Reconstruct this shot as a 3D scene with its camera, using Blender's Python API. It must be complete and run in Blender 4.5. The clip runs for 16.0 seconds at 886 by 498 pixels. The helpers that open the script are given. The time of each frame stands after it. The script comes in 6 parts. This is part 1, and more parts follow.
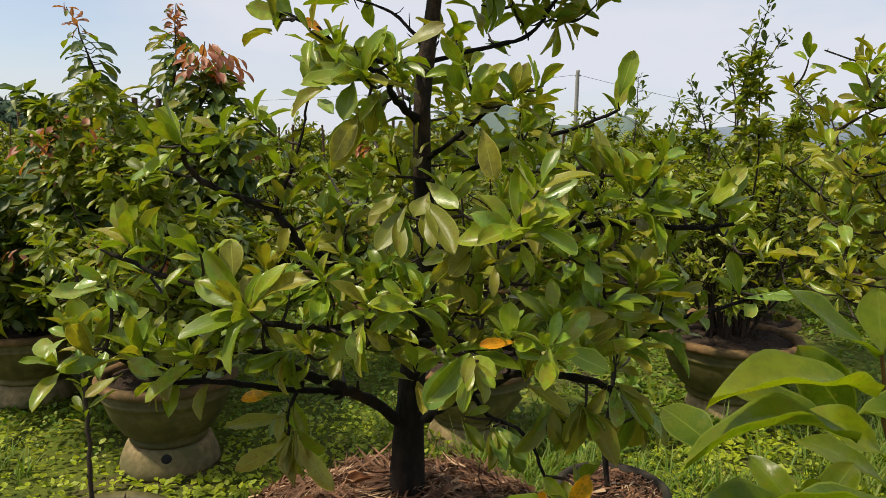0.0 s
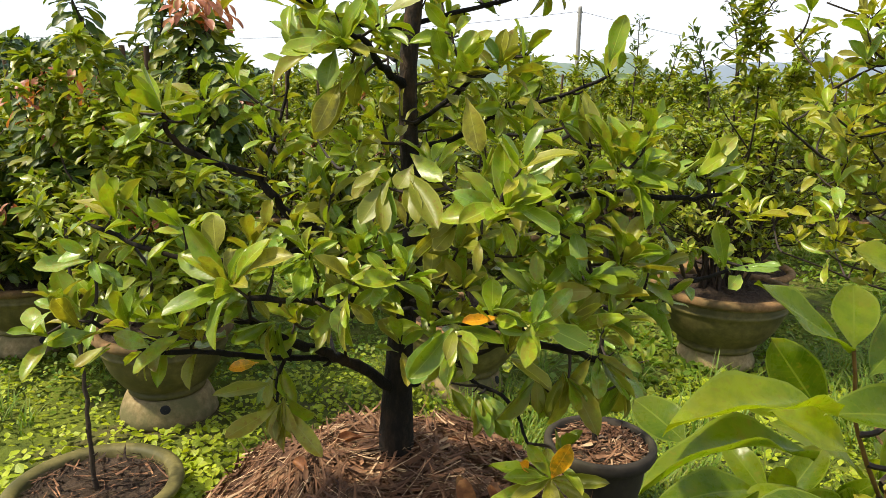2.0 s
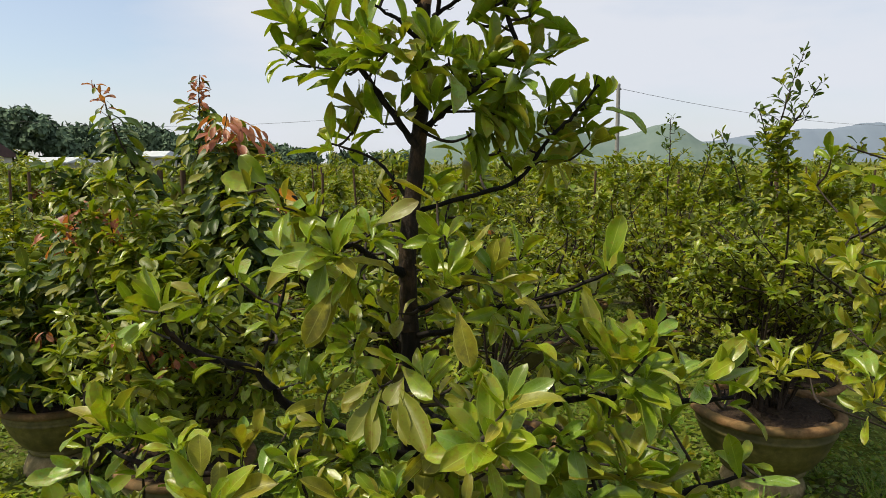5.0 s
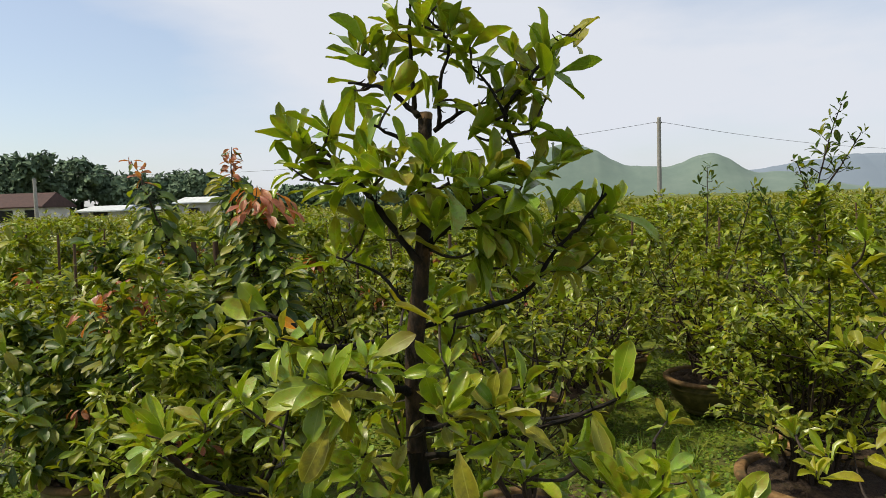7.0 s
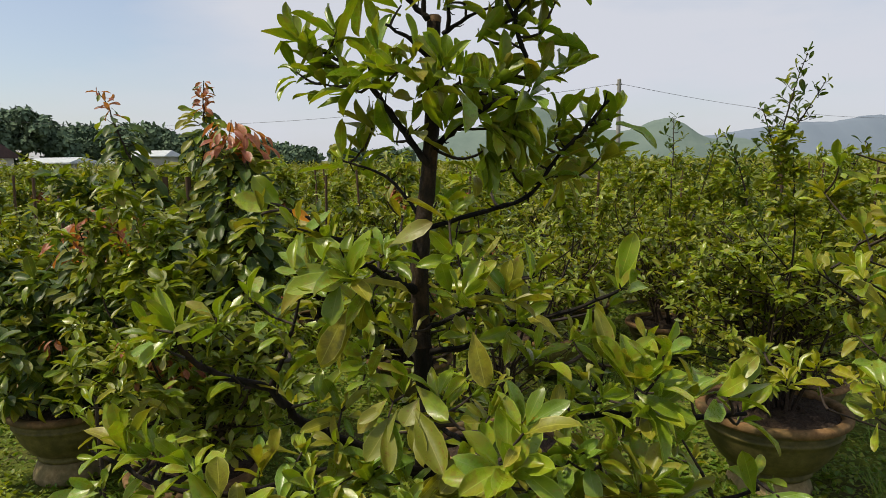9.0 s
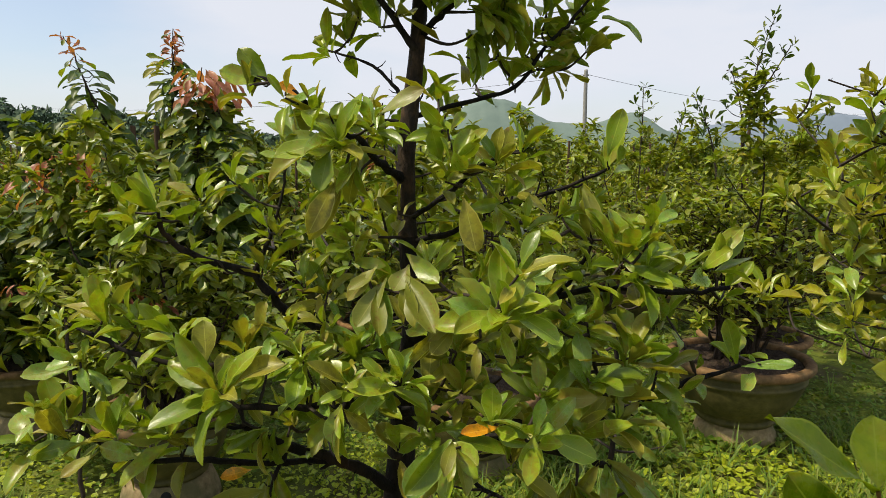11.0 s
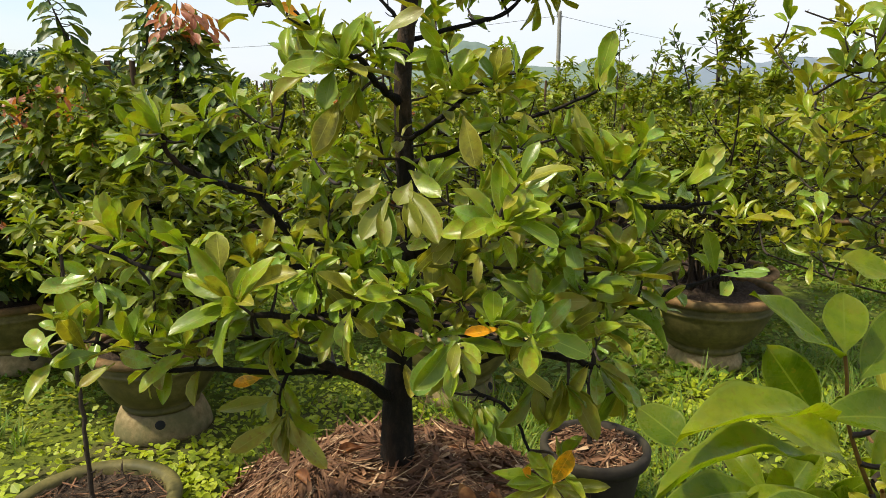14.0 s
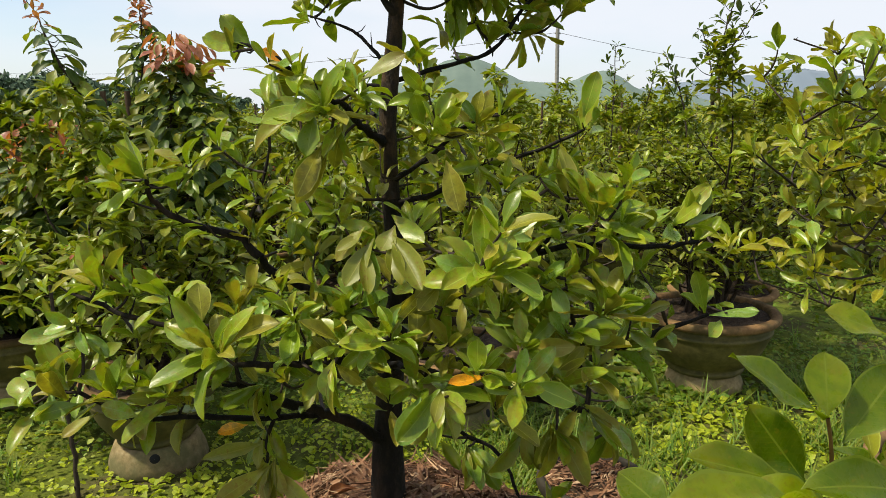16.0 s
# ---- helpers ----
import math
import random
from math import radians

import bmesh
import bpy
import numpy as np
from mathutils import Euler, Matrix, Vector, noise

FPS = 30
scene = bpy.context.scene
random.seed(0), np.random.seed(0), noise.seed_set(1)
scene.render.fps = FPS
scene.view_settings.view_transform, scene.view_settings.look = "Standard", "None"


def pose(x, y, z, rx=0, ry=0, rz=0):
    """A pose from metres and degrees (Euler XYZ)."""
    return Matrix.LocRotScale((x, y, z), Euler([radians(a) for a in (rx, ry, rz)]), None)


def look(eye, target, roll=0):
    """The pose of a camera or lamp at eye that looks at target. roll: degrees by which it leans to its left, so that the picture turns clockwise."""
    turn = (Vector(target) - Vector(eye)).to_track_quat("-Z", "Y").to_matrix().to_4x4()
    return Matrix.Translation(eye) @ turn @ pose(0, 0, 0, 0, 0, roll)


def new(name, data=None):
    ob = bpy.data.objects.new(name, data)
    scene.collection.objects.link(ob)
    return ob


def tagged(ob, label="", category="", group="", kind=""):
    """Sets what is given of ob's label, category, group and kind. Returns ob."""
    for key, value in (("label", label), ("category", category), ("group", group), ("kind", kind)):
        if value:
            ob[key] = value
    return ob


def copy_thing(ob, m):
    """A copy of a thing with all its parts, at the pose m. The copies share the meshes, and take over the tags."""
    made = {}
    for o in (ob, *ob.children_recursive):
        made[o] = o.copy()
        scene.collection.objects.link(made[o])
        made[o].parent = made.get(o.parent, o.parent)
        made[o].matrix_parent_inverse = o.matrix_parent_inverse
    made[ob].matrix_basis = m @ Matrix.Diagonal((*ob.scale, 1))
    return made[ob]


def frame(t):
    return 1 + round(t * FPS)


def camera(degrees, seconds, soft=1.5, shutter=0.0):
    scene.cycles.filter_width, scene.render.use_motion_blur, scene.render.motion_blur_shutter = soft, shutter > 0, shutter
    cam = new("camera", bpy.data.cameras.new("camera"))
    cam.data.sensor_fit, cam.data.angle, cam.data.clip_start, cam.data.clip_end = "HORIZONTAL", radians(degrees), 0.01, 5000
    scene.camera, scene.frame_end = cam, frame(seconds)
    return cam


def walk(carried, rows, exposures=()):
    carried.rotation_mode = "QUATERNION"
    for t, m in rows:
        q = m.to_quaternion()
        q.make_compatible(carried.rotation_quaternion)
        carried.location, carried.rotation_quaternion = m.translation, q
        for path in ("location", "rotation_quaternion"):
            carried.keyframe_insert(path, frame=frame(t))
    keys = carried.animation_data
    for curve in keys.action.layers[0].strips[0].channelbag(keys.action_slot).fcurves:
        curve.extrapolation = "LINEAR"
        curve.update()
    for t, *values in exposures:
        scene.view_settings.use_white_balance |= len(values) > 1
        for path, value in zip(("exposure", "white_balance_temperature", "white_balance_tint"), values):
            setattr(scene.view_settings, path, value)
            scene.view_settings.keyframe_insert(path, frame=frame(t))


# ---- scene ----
cam = camera(65.1, 16.0, soft=0.7)
PATH = [
    (0, (0.0030, -0.0210, 1.4030), (-0.0270, 1.9590, 1.1200), 1.10),
    (0.5, (0.0020, -0.0250, 1.3940), (-0.0330, 1.9340, 0.9930), 1.20),
    (1, (-0.0080, -0.0300, 1.3690), (-0.0230, 1.9140, 0.8990), 0.50),
    (1.5, (0.0140, -0.0270, 1.3860), (-0.0160, 1.9180, 0.9240), 0.60),
    (2, (0.0290, -0.0030, 1.4590), (0.0040, 1.9450, 1.0090), 1.10),
    (2.5, (0.0590, 0.0240, 1.4880), (0.0190, 1.9870, 1.1080), -0.20),
    (3, (0.0850, 0.0520, 1.5210), (0.0280, 2.0250, 1.1990), -0.20),
    (3.5, (0.0780, 0.0670, 1.5540), (0.0060, 2.0420, 1.2490), -0.10),
    (4, (0.0810, 0.0720, 1.6010), (-0.0250, 2.0510, 1.3300), -0.00),
    (4.2, (0.0880, 0.0730, 1.6260), (-0.0270, 2.0520, 1.3600), 0.10),
    (6.3, (0.1520, 0.1040, 1.7920), (-0.0610, 2.0840, 1.6080), -0.80),
    (6.5, (0.1590, 0.1180, 1.8130), (-0.0620, 2.0980, 1.6430), -0.80),
    (7, (0.1940, 0.1340, 1.8580), (-0.0850, 2.1090, 1.7160), -1.80),
    (7.5, (0.1980, 0.1360, 1.8910), (-0.0970, 2.1110, 1.7930), -0.70),
    (8, (0.1850, 0.1130, 1.8820), (-0.0870, 2.0930, 1.7930), 0.40),
    (8.5, (0.1380, 0.1000, 1.7990), (-0.0890, 2.0830, 1.6620), 0.70),
    (9, (0.0960, 0.0740, 1.7410), (-0.0640, 2.0510, 1.4830), -0.70),
    (9.5, (0.0770, 0.0770, 1.6960), (-0.0170, 2.0560, 1.4210), 0.60),
    (10, (0.0720, 0.0850, 1.6200), (-0.0160, 2.0690, 1.3760), 0.90),
    (10.2, (0.0720, 0.0820, 1.5830), (-0.0180, 2.0650, 1.3410), 0.70),
    (12.3, (0.0140, -0.0230, 1.4890), (0.0320, 1.9370, 1.0920), 0.60),
    (12.5, (0.0180, -0.0300, 1.4740), (0.0410, 1.9280, 1.0640), 1.10),
    (13, (0.0080, -0.0460, 1.4490), (0.0370, 1.8990, 0.9840), 0.90),
    (13.5, (0.0140, -0.0410, 1.4650), (0.0440, 1.9060, 1.0090), -0.20),
    (14, (0.0030, -0.0280, 1.4800), (0.0200, 1.9240, 1.0450), 0.10),
    (14.5, (0.0260, -0.0210, 1.4820), (0.0440, 1.9330, 1.0570), 0.00),
    (15, (0.0460, -0.0190, 1.4770), (0.0860, 1.9330, 1.0430), -0.70),
    (15.5, (0.0350, -0.0120, 1.4940), (0.0640, 1.9440, 1.0760), -0.70),
    (16, (0.0360, -0.0060, 1.5290), (0.0470, 1.9560, 1.1390), -0.70),
]
walk(cam, [(t, look(eye, target, roll)) for t, eye, target, roll in PATH],
     exposures=[(0.0, -0.03, 6500, 11.5), (0.5, 0.1, 6500, 11.5), (1.0, 0.45, 6500, 11.5), (1.5, 0.55, 6500, 10.0), (2.0, 0.62, 6500, 10.0), (2.5, 0.33, 6500, 9.8), (3.0, 0.05, 6500, 9.5), (3.5, 0.0, 6500, 9.6), (6.5, 0.0, 6500, 9.8), (7.0, 0.0, 6500, 9.8), (8.0, -0.18, 6500, 9.8), (8.5, -0.27, 6500, 11.5), (9.0, -0.2, 6500, 11.5), (10.0, 0.0, 6500, 11.5), (12.5, 0.24, 6500, 9.0), (13.0, 0.44, 6500, 8.8), (13.5, 0.4, 6500, 8.5), (14.0, 0.34, 6500, 8.2), (14.5, 0.2, 6500, 8.2), (15.0, 0.16, 6500, 8.1), (16.0, 0.22, 6500, 8.0)])

# ---- light ----
SUN_TOWARDS = Vector((-0.66, -0.16, 1.0)).normalized()
sun = new("sun", bpy.data.lights.new("sun", "SUN"))
sun.data.energy, sun.data.angle, sun.data.color = 5.0, radians(3.0), (1.0, 0.91, 0.70)
sun.matrix_world = look(SUN_TOWARDS * 50, (0, 0, 0))

world = bpy.data.worlds.new("hazy_sky")
scene.world = world
world.use_nodes = True
wn, wl = world.node_tree.nodes, world.node_tree.links
wn.clear()
sky = wn.new("ShaderNodeTexSky")
sky.sky_type, sky.sun_disc = "NISHITA", False
sky.sun_elevation = math.asin(SUN_TOWARDS.z)
sky.sun_rotation = math.atan2(SUN_TOWARDS.x, SUN_TOWARDS.y)
sky.dust_density, sky.air_density = 1.2, 1.0
scaled = wn.new("ShaderNodeVectorMath"); scaled.operation = "SCALE"; scaled.inputs["Scale"].default_value = 0.15
wl.new(sky.outputs[0], scaled.inputs[0])
coord = wn.new("ShaderNodeTexCoord")
squash = wn.new("ShaderNodeMapping"); squash.inputs["Scale"].default_value = (1.0, 1.0, 3.2)
squash.inputs["Location"].default_value = (-0.8, 2.3, 0.9)
wl.new(coord.outputs["Generated"], squash.inputs[0])
cloud = wn.new("ShaderNodeTexNoise")
cloud.inputs["Scale"].default_value, cloud.inputs["Detail"].default_value, cloud.inputs["Roughness"].default_value = 1.1, 7.0, 0.52
wl.new(squash.outputs[0], cloud.inputs["Vector"])
cover = wn.new("ShaderNodeValToRGB")
cover.color_ramp.elements[0].position, cover.color_ramp.elements[0].color = 0.40, (0.30, 0.30, 0.30, 1)
cover.color_ramp.elements[1].position, cover.color_ramp.elements[1].color = 0.58, (0.97, 0.97, 0.97, 1)
wl.new(cloud.outputs[0], cover.inputs[0])
blend = wn.new("ShaderNodeMix"); blend.data_type = "RGBA"
blend.inputs["B"].default_value = (0.75, 0.78, 0.85, 1)
wl.new(cover.outputs[0], blend.inputs["Factor"]); wl.new(scaled.outputs[0], blend.inputs["A"])
# the haze is brighter overhead than towards the horizon
apart = wn.new("ShaderNodeSeparateXYZ"); wl.new(coord.outputs["Generated"], apart.inputs[0])
rise = wn.new("ShaderNodeMapRange"); rise.inputs["From Min"].default_value, rise.inputs["To Min"].default_value, rise.inputs["To Max"].default_value = 0.30, 1.0, 1.5
wl.new(apart.outputs["Z"], rise.inputs["Value"])
haze = wn.new("ShaderNodeVectorMath"); haze.operation = "SCALE"
wl.new(blend.outputs["Result"], haze.inputs[0]); wl.new(rise.outputs[0], haze.inputs["Scale"])
back = wn.new("ShaderNodeBackground")
wl.new(haze.outputs[0], back.inputs[0])
wl.new(back.outputs[0], wn.new("ShaderNodeOutputWorld").inputs[0])


# ---- materials ----
def nodes_of(name):
    m = bpy.data.materials.new(name)
    m.use_nodes = True
    n, l = m.node_tree.nodes, m.node_tree.links
    return m, n, l, n["Principled BSDF"]


def ramp(n, l, source, *stops):
    r = n.new("ShaderNodeValToRGB")
    while len(r.color_ramp.elements) < len(stops):
        r.color_ramp.elements.new(0.5)
    for e, (p, c) in zip(r.color_ramp.elements, stops):
        e.position, e.color = p, (*c, 1)
    l.new(source, r.inputs[0])
    return r.outputs[0]


def noise_of(n, l, scale, detail=5.0, rough=0.6, vector=None):
    t = n.new("ShaderNodeTexNoise")
    t.inputs["Scale"].default_value, t.inputs["Detail"].default_value, t.inputs["Roughness"].default_value = scale, detail, rough
    if vector is not None:
        l.new(vector, t.inputs["Vector"])
    return t.outputs[0]


def mixed(n, l, fac, a, b, how="MIX"):
    m = n.new("ShaderNodeMix")
    m.data_type, m.blend_type = "RGBA", how
    for key, v in (("Factor", fac), ("A", a), ("B", b)):
        if isinstance(v, (int, float)):
            m.inputs[key].default_value = v
        elif isinstance(v, tuple):
            m.inputs[key].default_value = (*v, 1)
        else:
            l.new(v, m.inputs[key])
    return m.outputs["Result"]


def maths(n, l, how, a, b=None, clamp=False):
    m = n.new("ShaderNodeMath")
    m.operation, m.use_clamp = how, clamp
    for i, v in enumerate((a, b)):
        if v is None:
            continue
        if isinstance(v, (int, float)):
            m.inputs[i].default_value = v
        else:
            l.new(v, m.inputs[i])
    return m.outputs[0]


def bumped(n, l, shader, height, strength, distance=0.01):
    b = n.new("ShaderNodeBump")
    b.inputs["Strength"].default_value, b.inputs["Distance"].default_value = strength, distance
    l.new(height, b.inputs["Height"])
    l.new(b.outputs[0], shader.inputs["Normal"])


def place_of(n):
    return n.new("ShaderNodeTexCoord").outputs["Object"]


def leaf_material(name, dark, mid, light, vein, blemish, rough=0.30, lucent=0.32, spots=0.56, blotch=0.72):
    """A glossy leaf: tone by leaf, pale midrib, faint side veins, blemishes."""
    m, n, l, p = nodes_of(name)
    dark, mid, light = ((0.97 * r, 0.92 * g, 0.80 * b) if g > r * 1.25 else (r, g, b) for r, g, b in (dark, mid, light))
    dark = tuple(0.75 * a + 0.25 * b for a, b in zip(dark, mid))
    light = tuple(0.6 * a + 0.4 * b for a, b in zip(light, mid))
    one = n.new("ShaderNodeObjectInfo").outputs["Random"]
    two = n.new("ShaderNodeNewGeometry").outputs["Random Per Island"]
    tone = maths(n, l, "FRACT", maths(n, l, "ADD", maths(n, l, "MULTIPLY", one, 7.31), two))
    base = ramp(n, l, tone, (0.0, dark), (0.5, mid), (1.0, light))
    uv = n.new("ShaderNodeUVMap").outputs[0]
    part_uv = n.new("ShaderNodeSeparateXYZ")
    l.new(uv, part_uv.inputs[0])
    off = maths(n, l, "ABSOLUTE", maths(n, l, "SUBTRACT", part_uv.outputs["X"], 0.5))
    rib = maths(n, l, "LESS_THAN", off, 0.02)
    slant = maths(n, l, "ADD", part_uv.outputs["Y"], maths(n, l, "MULTIPLY", off, -0.35))
    veins = maths(n, l, "PINGPONG", maths(n, l, "MULTIPLY", slant, 15.0), 0.5)
    faint = maths(n, l, "MULTIPLY", maths(n, l, "LESS_THAN", veins, 0.07), 0.16)
    world_at = n.new("ShaderNodeNewGeometry").outputs["Position"]
    patch = noise_of(n, l, 28.0, 4.0, 0.6, world_at)
    fleck = noise_of(n, l, 120.0, 3.0, 0.6, world_at)
    cloudy = noise_of(n, l, 55.0, 4.0, 0.65, world_at)
    base = mixed(n, l, ramp(n, l, cloudy, (0.42, (0.5, 0.5, 0.5)), (0.58, (0, 0, 0))), base, dark)
    base = mixed(n, l, maths(n, l, "MULTIPLY", ramp(n, l, patch, (0.4, (0, 0, 0)), (0.66, (1, 1, 1))), 0.35), base, light)
    base = mixed(n, l, ramp(n, l, patch, (spots + 0.06, (0, 0, 0)), (spots + 0.16, (0.75, 0.75, 0.75))), base, blemish)
    base = mixed(n, l, maths(n, l, "MULTIPLY", ramp(n, l, fleck, (0.6, (0, 0, 0)), (0.68, (1, 1, 1))), 0.6), base, blemish)
    mottle = noise_of(n, l, 42.0, 5.0, 0.7, world_at)
    aged = maths(n, l, "MULTIPLY", ramp(n, l, mottle, (0.43, (0, 0, 0)), (0.58, (1, 1, 1))), ramp(n, l, tone, (0.25, (0.1, 0.1, 0.1)), (0.8, (blotch, blotch, blotch))))
    base = mixed(n, l, aged, base, (0.215, 0.170, 0.016))
    base = mixed(n, l, faint, base, vein)
    tipped = maths(n, l, "MULTIPLY", maths(n, l, "POWER", part_uv.outputs["Y"], 2.5), ramp(n, l, noise_of(n, l, 9.0, 2.0, 0.5, world_at), (0.46, (0, 0, 0)), (0.64, (1, 1, 1))))
    base = mixed(n, l, maths(n, l, "MULTIPLY", tipped, 0.55), base, blemish)
    edge = maths(n, l, "MULTIPLY", maths(n, l, "GREATER_THAN", off, 0.455), 0.8)
    base = mixed(n, l, edge, base, vein)
    base = mixed(n, l, maths(n, l, "MULTIPLY", rib, 0.85), base, vein)
    l.new(base, p.inputs["Base Color"])
    l.new(ramp(n, l, fleck, (0.3, (rough - 0.05,) * 3), (0.75, (rough + 0.12,) * 3)), p.inputs["Roughness"])
    p.inputs["Specular IOR Level"].default_value = 0.36
    bumped(n, l, p, maths(n, l, "ADD", maths(n, l, "MULTIPLY", veins, 0.25), fleck), 0.2, 0.002)
    through_light = n.new("ShaderNodeBsdfTranslucent")
    l.new(mixed(n, l, 1.0, base, (1.45, 1.45, 0.45), "MULTIPLY"), through_light.inputs[0])
    both = n.new("ShaderNodeMixShader")
    both.inputs[0].default_value = lucent
    l.new(p.outputs[0], both.inputs[1]); l.new(through_light.outputs[0], both.inputs[2])
    l.new(both.outputs[0], n["Material Output"].inputs[0])
    return m


def rough_material(name, colours, scale, rough=0.85, relief=0.5, depth=0.01, second=None, second_scale=3.0, stretch=(1, 1, 1), cut=(0.45, 0.62)):
    """Matter with grain at one scale and stains of a second colour at a larger one."""
    m, n, l, p = nodes_of(name)
    at = n.new("ShaderNodeMapping")
    at.inputs["Scale"].default_value = stretch
    l.new(n.new("ShaderNodeNewGeometry").outputs["Position"], at.inputs[0])
    fine = noise_of(n, l, scale, 8.0, 0.65, at.outputs[0])
    k = len(colours) - 1
    base = ramp(n, l, fine, *[(0.3 + 0.4 * i / max(k, 1), c) for i, c in enumerate(colours)])
    if second:
        big = noise_of(n, l, second_scale, 5.0, 0.6, at.outputs[0])
        base = mixed(n, l, ramp(n, l, big, (cut[0], (0, 0, 0)), (cut[1], (0.85, 0.85, 0.85))), base, second)
    one = n.new("ShaderNodeObjectInfo").outputs["Random"]
    two = n.new("ShaderNodeNewGeometry").outputs["Random Per Island"]
    tone = maths(n, l, "FRACT", maths(n, l, "ADD", one, two))
    base = mixed(n, l, 1.0, base, ramp(n, l, tone, (0.0, (0.72, 0.72, 0.72)), (1.0, (1.2, 1.2, 1.2))), "MULTIPLY")
    l.new(base, p.inputs["Base Color"])
    p.inputs["Roughness"].default_value = rough
    p.inputs["Specular IOR Level"].default_value = 0.25
    bumped(n, l, p, fine, relief, depth)
    return m


TINTS = {
    "g": leaf_material("leaf_deep_green", (0.066, 0.128, 0.009), (0.156, 0.253, 0.012), (0.350, 0.432, 0.020), (0.19, 0.25, 0.03), (0.17, 0.15, 0.012)),
    "l": leaf_material("leaf_light_green", (0.108, 0.200, 0.009), (0.205, 0.308, 0.013), (0.335, 0.410, 0.019), (0.30, 0.37, 0.05), (0.24, 0.19, 0.02), lucent=0.26),
    "m": leaf_material("leaf_fresh_green", (0.040, 0.092, 0.001), (0.108, 0.176, 0.002), (0.270, 0.320, 0.003), (0.17, 0.215, 0.02), (0.17, 0.15, 0.010), rough=0.28, lucent=0.5, spots=0.54, blotch=0.25),
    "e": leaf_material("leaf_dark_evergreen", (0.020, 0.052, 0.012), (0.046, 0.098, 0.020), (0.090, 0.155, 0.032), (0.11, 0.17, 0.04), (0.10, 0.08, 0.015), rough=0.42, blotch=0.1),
    "h": leaf_material("leaf_yellow_green", (0.150, 0.185, 0.006), (0.270, 0.285, 0.008), (0.410, 0.380, 0.012), (0.36, 0.37, 0.05), (0.24, 0.13, 0.015), rough=0.4, lucent=0.36),
    "b": leaf_material("leaf_grey_green", (0.100, 0.201, 0.030), (0.174, 0.305, 0.039), (0.285, 0.411, 0.054), (0.21, 0.28, 0.07), (0.15, 0.15, 0.03), rough=0.27, lucent=0.2),
    "o": leaf_material("leaf_olive", (0.113, 0.135, 0.014), (0.202, 0.223, 0.020), (0.322, 0.322, 0.030), (0.25, 0.245, 0.05), (0.17, 0.08, 0.015), rough=0.42),
    "y": leaf_material("leaf_yellowing", (0.152, 0.174, 0.011), (0.271, 0.260, 0.018), (0.412, 0.347, 0.026), (0.36, 0.34, 0.06), (0.13, 0.12, 0.016), rough=0.44, spots=0.46),
    "r": leaf_material("leaf_orange", (0.58, 0.19, 0.008), (0.70, 0.30, 0.010), (0.78, 0.42, 0.015), (0.72, 0.40, 0.05), (0.30, 0.06, 0.01), spots=0.5),
    "k": leaf_material("leaf_new_red", (0.190, 0.050, 0.032), (0.370, 0.108, 0.066), (0.520, 0.225, 0.130), (0.40, 0.20, 0.07), (0.15, 0.05, 0.02), rough=0.4, lucent=0.38, blotch=0.3),
    "n": leaf_material("leaf_nursery_green", (0.036, 0.072, 0.007), (0.122, 0.172, 0.008), (0.245, 0.262, 0.011), (0.18, 0.24, 0.03), (0.17, 0.13, 0.015), rough=0.46, blotch=0.35),
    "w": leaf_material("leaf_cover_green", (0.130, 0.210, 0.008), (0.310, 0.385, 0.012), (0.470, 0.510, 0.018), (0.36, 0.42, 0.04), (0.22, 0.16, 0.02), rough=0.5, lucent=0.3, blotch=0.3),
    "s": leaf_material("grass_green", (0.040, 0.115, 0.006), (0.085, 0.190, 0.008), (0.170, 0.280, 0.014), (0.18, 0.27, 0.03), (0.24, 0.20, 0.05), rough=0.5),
    "f": leaf_material("leaf_far_field", (0.060, 0.092, 0.007), (0.150, 0.168, 0.010), (0.275, 0.250, 0.014), (0.17, 0.22, 0.04), (0.20, 0.11, 0.02), rough=0.45),
}
BARK = rough_material("dark_wet_bark", ((0.003, 0.003, 0.002), (0.008, 0.006, 0.004), (0.024, 0.016, 0.010)), 60, 0.92, 0.7, 0.012, (0.036, 0.019, 0.009), 6, (1, 1, 0.4), cut=(0.58, 0.72))
OLDBARK = rough_material("tan_patched_bark", ((0.008, 0.006, 0.004), (0.030, 0.019, 0.010), (0.090, 0.052, 0.024)), 60, 0.75, 1.0, 0.014, (0.17, 0.085, 0.030), 12, (1, 1, 0.5), cut=(0.52, 0.62))
TWIG = rough_material("brown_twig_bark", ((0.014, 0.010, 0.008), (0.05, 0.034, 0.022)), 90, 0.7, 0.6, 0.003)
STEM = rough_material("dark_stem_bark", ((0.016, 0.011, 0.008), (0.058, 0.038, 0.024)), 70, 0.8, 0.6, 0.003)
SHOOT = rough_material("tan_young_stem", ((0.10, 0.055, 0.016), (0.24, 0.125, 0.035)), 60, 0.6, 0.4, 0.002)
CUT = rough_material("cut_wood", ((0.16, 0.09, 0.045), (0.28, 0.17, 0.09)), 40, 0.8, 0.4, 0.003)
CLAY = rough_material("mossy_fired_clay", ((0.070, 0.061, 0.018), (0.122, 0.103, 0.031), (0.178, 0.148, 0.050)), 22, 0.62, 0.25, 0.004, (0.062, 0.058, 0.017), 5, cut=(0.46, 0.62))
RIM = rough_material("worn_terracotta_rim", ((0.10, 0.055, 0.021), (0.18, 0.100, 0.040), (0.26, 0.155, 0.068)), 30, 0.85, 0.35, 0.004, (0.08, 0.062, 0.024), 7)
